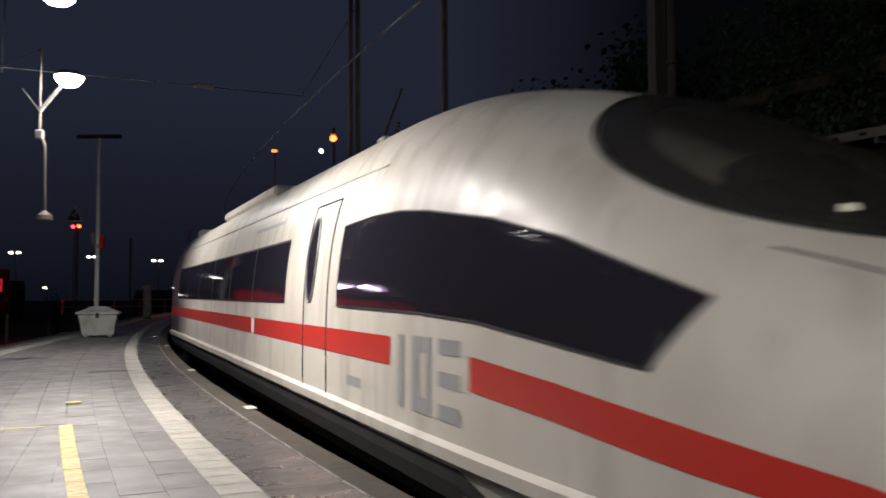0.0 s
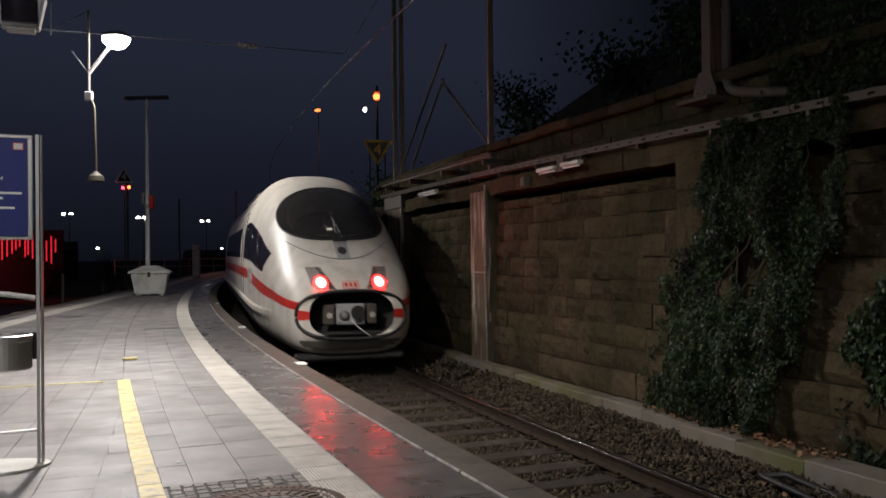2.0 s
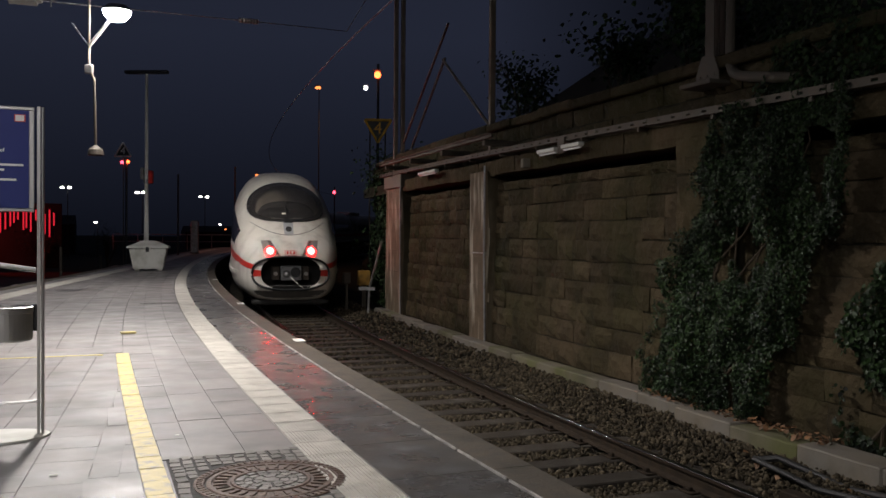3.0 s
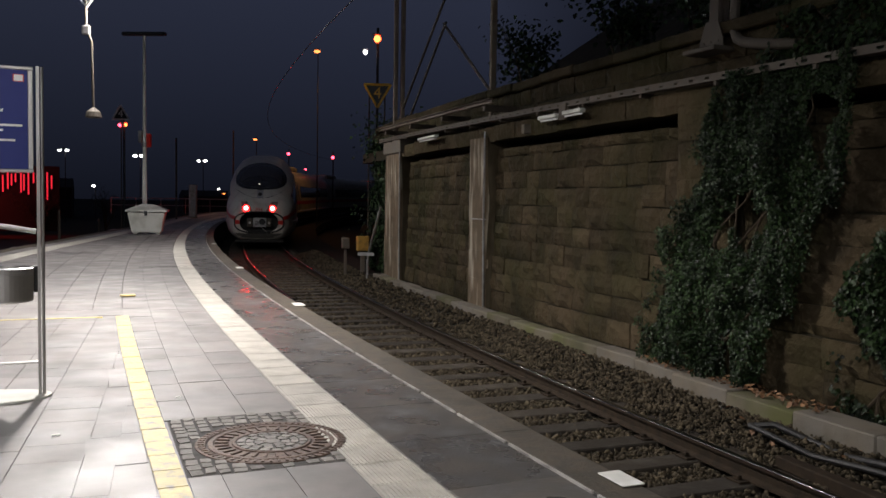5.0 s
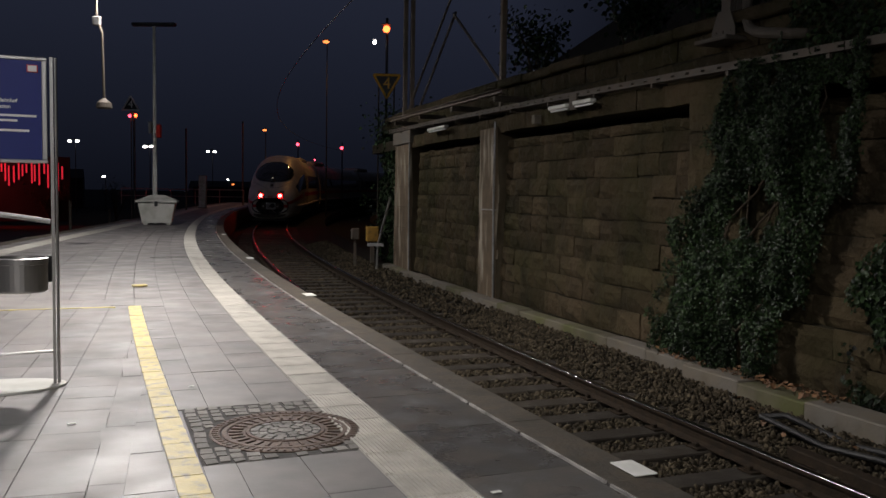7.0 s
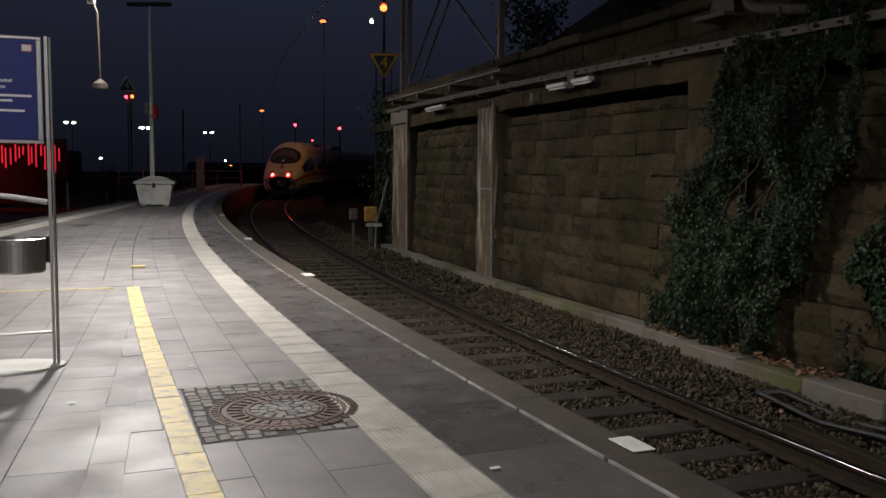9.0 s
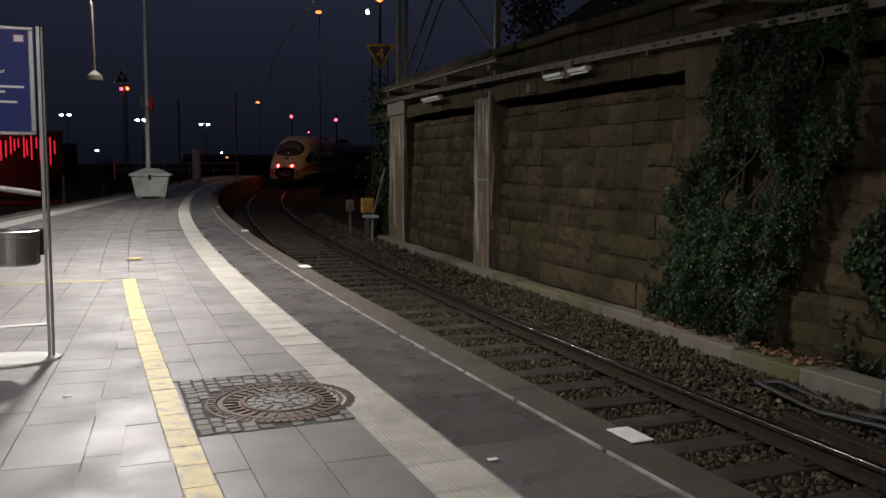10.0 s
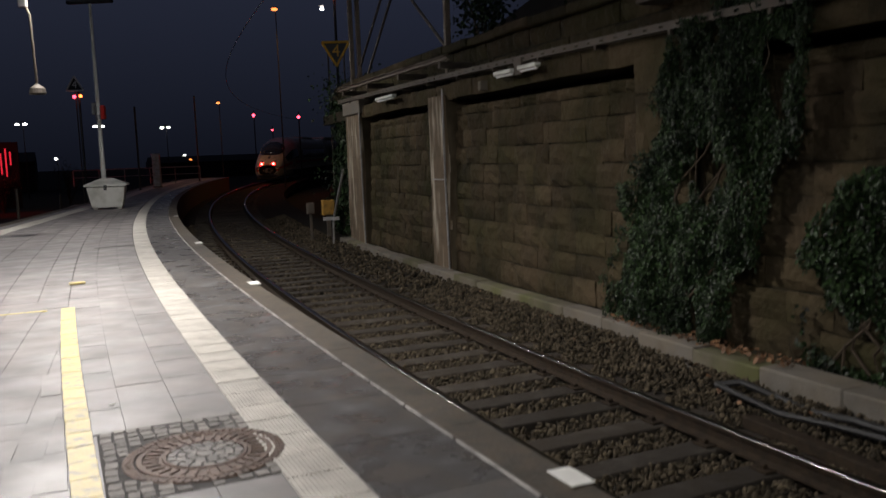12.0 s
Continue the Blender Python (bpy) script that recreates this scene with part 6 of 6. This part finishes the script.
def paving():
    r = random.Random(21)
    cache = {}
    far = {"slab_far": ([], []), "edge_slab_far": ([], []), "tactile_far": ([], []), "edge_stone": ([], [])}
    count = {"slab": 0, "tactile": 0, "edge_slab": 0, "edge_stone": 0, "yellow": 0}

    def put(kind, s, o, w, l, near, ribs=0):
        if near and count[kind] < 290:
            key = (kind, round(w, 3), round(l, 2), ribs)
            if key not in cache:
                cache[key] = slab_mesh(kind if kind != "yellow" else "yellow_tile", w, l, kind, ribs)
            name = {"slab": "slab", "tactile": "tactile_tile", "edge_slab": "dark_slab", "edge_stone": "edge_stone", "yellow": "yellow_tile"}[kind]
            shared(name, cache[key], platform, arc_pose(s, o, r.uniform(-0.0012, 0.0012)) @ pose(0, 0, 0, r.uniform(-0.12, 0.12), r.uniform(-0.12, 0.12), r.uniform(-0.15, 0.15)))
            count[kind] += 1
        else:
            k = {"slab": "slab_far", "yellow": "slab_far", "tactile": "tactile_far", "edge_slab": "edge_slab_far", "edge_stone": "edge_stone"}[kind]
            v, f = far[k]
            b = len(v)
            z = r.uniform(-0.001, 0.001)
            for zz, g in ((-0.03, 0.0), (z - 0.004, 0.0), (z, 0.004)):
                for a, c in ((-1, -1), (1, -1), (1, 1), (-1, 1)):
                    v.append(arc(s + c * (l / 2 - g), o + a * (w / 2 - g), zz))
            for q in (0, 4):
                for e in range(4):
                    f.append((b + q + e, b + q + (e + 1) % 4, b + q + 4 + (e + 1) % 4, b + q + 4 + e))
            f.append((b + 8, b + 9, b + 10, b + 11))

    def column(kind, o0, o1, l, s0, s1, near0, near1, gap=0.002, ribs=0, skip=None, off=0.0):
        s = s0 + off
        while s < s1:
            ll = l
            c = s + ll / 2
            if not (skip and skip(c, (o0 + o1) / 2)):
                put(kind, c, (o0 + o1) / 2, abs(o1 - o0) - gap, ll - gap, near0 < c < near1, ribs)
            s += ll

    column("edge_stone", -0.225, 0.0, 1.0, -8, 66, 1, 30)
    column("edge_slab", -0.81, -0.262, 0.75, -8, 66, 1, 24, 0.004)
    column("tactile", -1.10, -0.815, 0.30, -8, 66, 1.5, 16, 0.005, 14)
    # cut stones lie under the odd gaps of the bond
    part("bedding", sweep([(lambda s: left_edge(s) + 0.04, -0.0042), (-0.27, -0.0042), (-0.27, -0.009), (lambda s: left_edge(s) + 0.04, -0.009)], 0.05, 10.0, 0.5), "slab", platform, "grey cut stones between the courses")
    for o0, o1, l in ((-1.388, -1.105, 0.52), (-1.675, -1.388, 0.98)):
        column("slab", o0, o1, l, 3.78 - l * int(11.7 / l), 3.77, 1.9, 14)
        column("slab", o0, o1, l, 4.80, 66, 1.9, 14)
    # the painted yellow tiles draw slowly away from the edge; cut slabs fill the gap beside them
    drift = lambda s: -1.880 - 0.0135 * (s - 3.2)
    c = 1.96 + 0.1225
    while c < 9.2:
        put("yellow", c, drift(c), 0.125, 0.242, True)
        c += 0.245
    for c0, c1 in ((1.38, 3.77), (4.80, 9.1)):
        c = c0 + 0.24
        while c < c1:
            a = drift(c) + 0.065
            put("slab", c, (a - 1.675) / 2, -1.677 - a, 0.478, True)
            c += 0.48
    column("slab", -1.955, -1.675, 0.98, -8.0, 1.96, 20, 21)
    column("slab", -1.955, -1.675, 0.71, 9.205, 66, 9, 14)
    # straight courses of small slabs that meet the bend at a slant
    base = arc_pose(4.5, -2.215, 0.0, -4.5)
    inv = base.inverted()
    cols = [(-0.30 * k, -0.30 * (k + 1)) for k in range(13)]
    cols.insert(0, (0.145, 0.0))
    for k, (x1, x0) in enumerate(cols):
        y = -3.4 + (k * 0.37) % 0.3
        while y < 5.2:
            l = r.choice((0.30, 0.30, 0.46, 0.60))
            w = base @ Vector(((x0 + x1) / 2, y + l / 2, 0))
            d = Vector((w.x - CX, w.y - CY))
            so = ((A0 - math.atan2(d.y, d.x) + math.pi) % math.tau - math.pi) * RAD
            oo = RAD - d.length
            clear = oo + (x1 - x0) / 2 < drift(so) - 0.065 - 0.04 * (k == 0)
            if clear and 1.25 < so < 9.6 and oo - 0.2 > left_edge(so):
                if count["slab"] < 290:
                    key = ("slab", round(x1 - x0, 3), l, 0)
                    if key not in cache:
                        cache[key] = slab_mesh("slab", x1 - x0 - 0.002, l - 0.002, "slab", 0)
                    shared("slab", cache[key], platform, base @ pose((x0 + x1) / 2, y + l / 2, r.uniform(0.0, 0.0012), r.uniform(-0.1, 0.1), r.uniform(-0.1, 0.1), 0))
                    count["slab"] += 1
                else:
                    v, f = far["slab_far"]
                    b = len(v)
                    for zz, g in ((-0.03, 0.001), (-0.002, 0.001), (0.0, 0.003)):
                        v.extend(base @ Vector((p, q, zz)) for p, q in ((x0 + g, y + g), (x1 - g, y + g), (x1 - g, y + l - g), (x0 + g, y + l - g)))
                    for q in (0, 4):
                        for e in range(4):
                            f.append((b + q + e, b + q + (e + 1) % 4, b + q + 4 + (e + 1) % 4, b + q + 4 + e))
                    f.append((b + 8, b + 9, b + 10, b + 11))
            y += l
    # cut pieces between the slanting courses and the yellow tiles
    c = 1.5
    while c < 9.5:
        l = r.choice((0.42, 0.55, 0.62))
        edge = inv @ arc(c + l / 2, drift(c + l / 2) - 0.066)
        if edge.x > 0.0:
            top_o = drift(c + l / 2) - 0.066
            put("slab", c + l / 2, top_o - min(edge.x, 0.5) / 2 - 0.005, min(edge.x, 0.5) + 0.01, l - 0.002, False)
        c += l
    o, k = -1.96, 0
    while o > -7.4:
        w = (0.30, 0.36, 0.44, 0.62)[k % 4]
        l = (0.62, 0.50, 0.78, 0.60)[k % 4]
        column("slab", o - w, o, l, -8, 66, 0, 0, skip=lambda s, oo: oo - 0.1 < left_edge(s) + 0.02 or 1.45 < s < 9.45, off=(k * 0.37) % 0.7)
        o -= w
        k += 1
    # the white line between edge stone and paving
    s = -8.0
    v, f = [], []
    while s < 66:
        l = r.uniform(0.5, 1.0)
        b = len(v)
        for zz in (-0.03, 0.002):
            for a, c in ((-0.247, 0), (-0.236, 0), (-0.236, l - 0.04), (-0.247, l - 0.04)):
                v.append(arc(s + c, a, zz))
        for e in range(4):
            f.append((b + e, b + (e + 1) % 4, b + 4 + (e + 1) % 4, b + 4 + e))
        f.append((b + 4, b + 5, b + 6, b + 7))
        s += l
    part("white_line", (v, f), "joint_white", platform, "worn white line along the edge")
    for m, (v, f) in far.items():
        if v:
            part("far_paving", (v, f), m, platform, "paving further along the platform")["kind"] = "stuff"
    # border and guide strip along the other edge
    part("far_edge_border", sweep([(lambda s: left_edge(s) - 0.02, 0.004), (lambda s: left_edge(s) + 0.28, 0.004), (lambda s: left_edge(s) + 0.28, -0.2), (lambda s: left_edge(s) - 0.02, -0.2)], 3, 66, 1.0), "edge_stone", platform, "stone border of the other edge")
    part("far_guide_strip", sweep([(lambda s: left_edge(s) + 0.64, 0.0055), (lambda s: left_edge(s) + 1.06, 0.0055), (lambda s: left_edge(s) + 1.06, -0.02), (lambda s: left_edge(s) + 0.64, -0.02)], 3, 60, 1.0), "tactile", platform, "white guide strip")
    part("yellow_cross_line", sweep([(-3.6, 0.0045), (-2.15, 0.0045), (-2.15, -0.01), (-3.6, -0.01)], 9.20, 9.25, 0.05), "yellow", platform, "thin yellow line")
    part("yellow_cross_line", sweep([(-2.95, 0.0045), (-2.72, 0.0045), (-2.72, -0.01), (-2.95, -0.01)], 3.6, 4.25, 0.3), "yellow", platform, "thin yellow line")
    part("drain_joint", sweep([(-1.75, 0.003), (-0.9, 0.003), (-0.9, -0.01), (-1.75, -0.01)], 15.84, 15.90, 0.06), "joint", platform, "dark drain joint")


def setts():
    r = random.Random(33)
    shapes = []
    for k in range(6):
        bm = boxm(-0.5, 0.5, -0.5, 0.5, -0.04, 0.004)
        for v in bm.verts:
            v.co.x += r.uniform(-0.07, 0.07)
            v.co.y += r.uniform(-0.07, 0.07)
        bmesh.ops.bevel(bm, geom=[e for e in bm.edges if all(v.co.z > 0 for v in e.verts)], offset=0.10, segments=1, affect="EDGES")
        for v in bm.verts:
            v.co.z = max(-0.04, v.co.z if v.co.z < 0.0035 else 0.004)
        me = bpy.data.meshes.new("sett")
        bmesh.ops.recalc_face_normals(bm, faces=bm.faces)
        bm.to_mesh(me)
        bm.free()
        me.materials.append(M["sett"])
        shapes.append(me)
    o = -1.815
    while o < -1.12:
        w = r.uniform(0.058, 0.08)
        s = 3.79 + r.uniform(-0.02, 0.02)
        while s < 4.78:
            l = r.uniform(0.055, 0.105)
            if math.hypot(s + l / 2 - MAN[0], o + w / 2 - MAN[1]) > 0.395:
                shared("sett", r.choice(shapes), platform, arc_pose(s + l / 2, o + w / 2 + r.uniform(-0.004, 0.004), -0.001, r.uniform(-8, 8)) @ Matrix.Diagonal((w * 0.985, l * 0.985, 1, 1)))
            s += l
        o += w


def manhole():
    ob = thing("manhole_cover", arc_pose(*MAN, -0.002) @ Matrix.Diagonal((0.95, 0.95, 1, 1)), "round rusty cast iron manhole cover with stone infill", "manhole cover")
    fr = part("frame", lathe(bmesh.new(), [(0.30, -0.03), (0.395, -0.03), (0.395, 0.003), (0.388, 0.006), (0.345, 0.006), (0.340, 0.002), (0.335, -0.02)], 64), "cast_iron", ob, "rusty cast iron frame")
    part("cover", lathe(bmesh.new(), [(0.05, -0.03), (0.332, -0.03), (0.332, 0.003), (0.326, 0.006), (0.305, 0.006), (0.300, 0.000), (0.21, 0.000), (0.205, 0.006), (0.190, 0.006), (0.186, -0.006), (0.05, -0.006)], 64), "cast_iron", ob, "cast iron lid")
    me = None
    for k in range(60):
        a = 360 * k / 60
        m = pose(0, 0, 0, 0, 0, a)
        if me is None:
            t = part("rib", boxm(0.350, 0.383, -0.006, 0.006, 0.005, 0.010), "cast_iron", fr, m=m)
            me = t.data
        else:
            shared("rib", me, fr, m)
    me = None
    for k in range(30):
        m = pose(0, 0, 0, 0, 0, 12 * k)
        if me is None:
            t = part("tooth", boxm(0.225, 0.297, -0.008, 0.008, -0.001, 0.007, 0.002), "cast_iron", ob, m=m)
            me = t.data
        else:
            shared("tooth", me, ob, m)
    v, f = [], []
    r = random.Random(7)
    for ring, (ra, rb, n) in enumerate(((0.0, 0.045, 1), (0.05, 0.095, 7), (0.10, 0.140, 12), (0.145, 0.183, 17))):
        for k in range(n):
            a0, a1 = math.tau * (k + 0.08) / n + ring, math.tau * (k + 0.92) / n + ring
            b = len(v)
            ri, ro = ra + r.uniform(0, 0.004), rb - r.uniform(0, 0.006)
            pts = [(ri, a0), (ro, a0 + r.uniform(0, 0.03)), (ro * 1.01, (a0 + a1) / 2), (ro, a1 - r.uniform(0, 0.03)), (ri, a1)]
            if n == 1:
                pts = [(0.045, math.tau * q / 6) for q in range(6)]
            for zz in (-0.01, 0.003 + r.uniform(0, 0.003)):
                v += [(q * math.cos(a), q * math.sin(a), zz) for q, a in pts]
            m = len(pts)
            for e in range(m):
                f.append((b + e, b + (e + 1) % m, b + m + (e + 1) % m, b + m + e))
            f.append(tuple(b + m + e for e in range(m)))
    part("stone_infill", (v, f), "sett_in", ob, "small stones set into the lid")["kind"] = "stuff"


manhole()
part("sett_bed", sweep([(-1.82, -0.003), (-1.105, -0.0025), (-1.105, -0.02), (-1.82, -0.02)], 3.78, 4.80, 0.5), "joint", platform, "sandy bed of the setts")
paving()
setts()
stone_wall()


# ---- what moves: the train runs away along the bend ----
RUN = [(0.0, 1.48), (0.5, 4.78), (1.0, 8.03), (1.5, 11.36), (2.0, 14.75), (2.5, 18.19), (3.2, 23.1), (5.5, 37.6), (6.5, 43.9), (9.5, 61.6), (10.5, 67.6), (12.0, 76.2)]


def run(t):
    """Metres along the bend of the tail lights, by a smooth curve through RUN."""
    for i, ((a, p), (b, q)) in enumerate(zip(RUN, RUN[1:])):
        if t <= b:
            sa = (RUN[i + 1][1] - RUN[max(0, i - 1)][1]) / (RUN[i + 1][0] - RUN[max(0, i - 1)][0])
            j = min(len(RUN) - 1, i + 2)
            sb = (RUN[j][1] - p) / (RUN[j][0] - a)
            h, k = b - a, (t - a) / (b - a)
            return (2 * k**3 - 3 * k**2 + 1) * p + (k**3 - 2 * k**2 + k) * h * sa + (3 * k**2 - 2 * k**3) * q + (k**3 - k**2) * h * sb
    return RUN[-1][1]


def car_pose(s, y1, y2):
    """A car whose bogies, y1 and y2 behind its rear end at s, ride the track axis."""
    a, b = arc(s + y1, AXIS, RAIL_Z + grade(s + y1)), arc(s + y2, AXIS, RAIL_Z + grade(s + y2))
    d = b - a
    yaw = math.degrees(math.atan2(d.y, d.x)) - 90
    pitch = math.degrees(math.atan2(d.z, math.hypot(d.x, d.y)))
    p = a - d.normalized() * y1
    return pose(p.x, p.y, p.z, pitch, 0, yaw)


def motions():
    times = [k * 0.25 for k in range(49)]
    for car, back in train_cars:
        y1, y2 = (3.0, 21.5) if back == 0 else (3.2, 21.2)
        walk(car, [(t, car_pose(run(t) - 0.62 + back, y1, y2)) for t in times])
    fine = [k * 0.08 for k in range(150)] + [12.0]
    for w in WHEELSETS[:4]:
        p = w.location.copy()
        walk(w, [(t, pose(p.x, p.y, p.z, -math.degrees((run(t) - run(0)) / 0.46) % 360)) for t in fine])


motions()
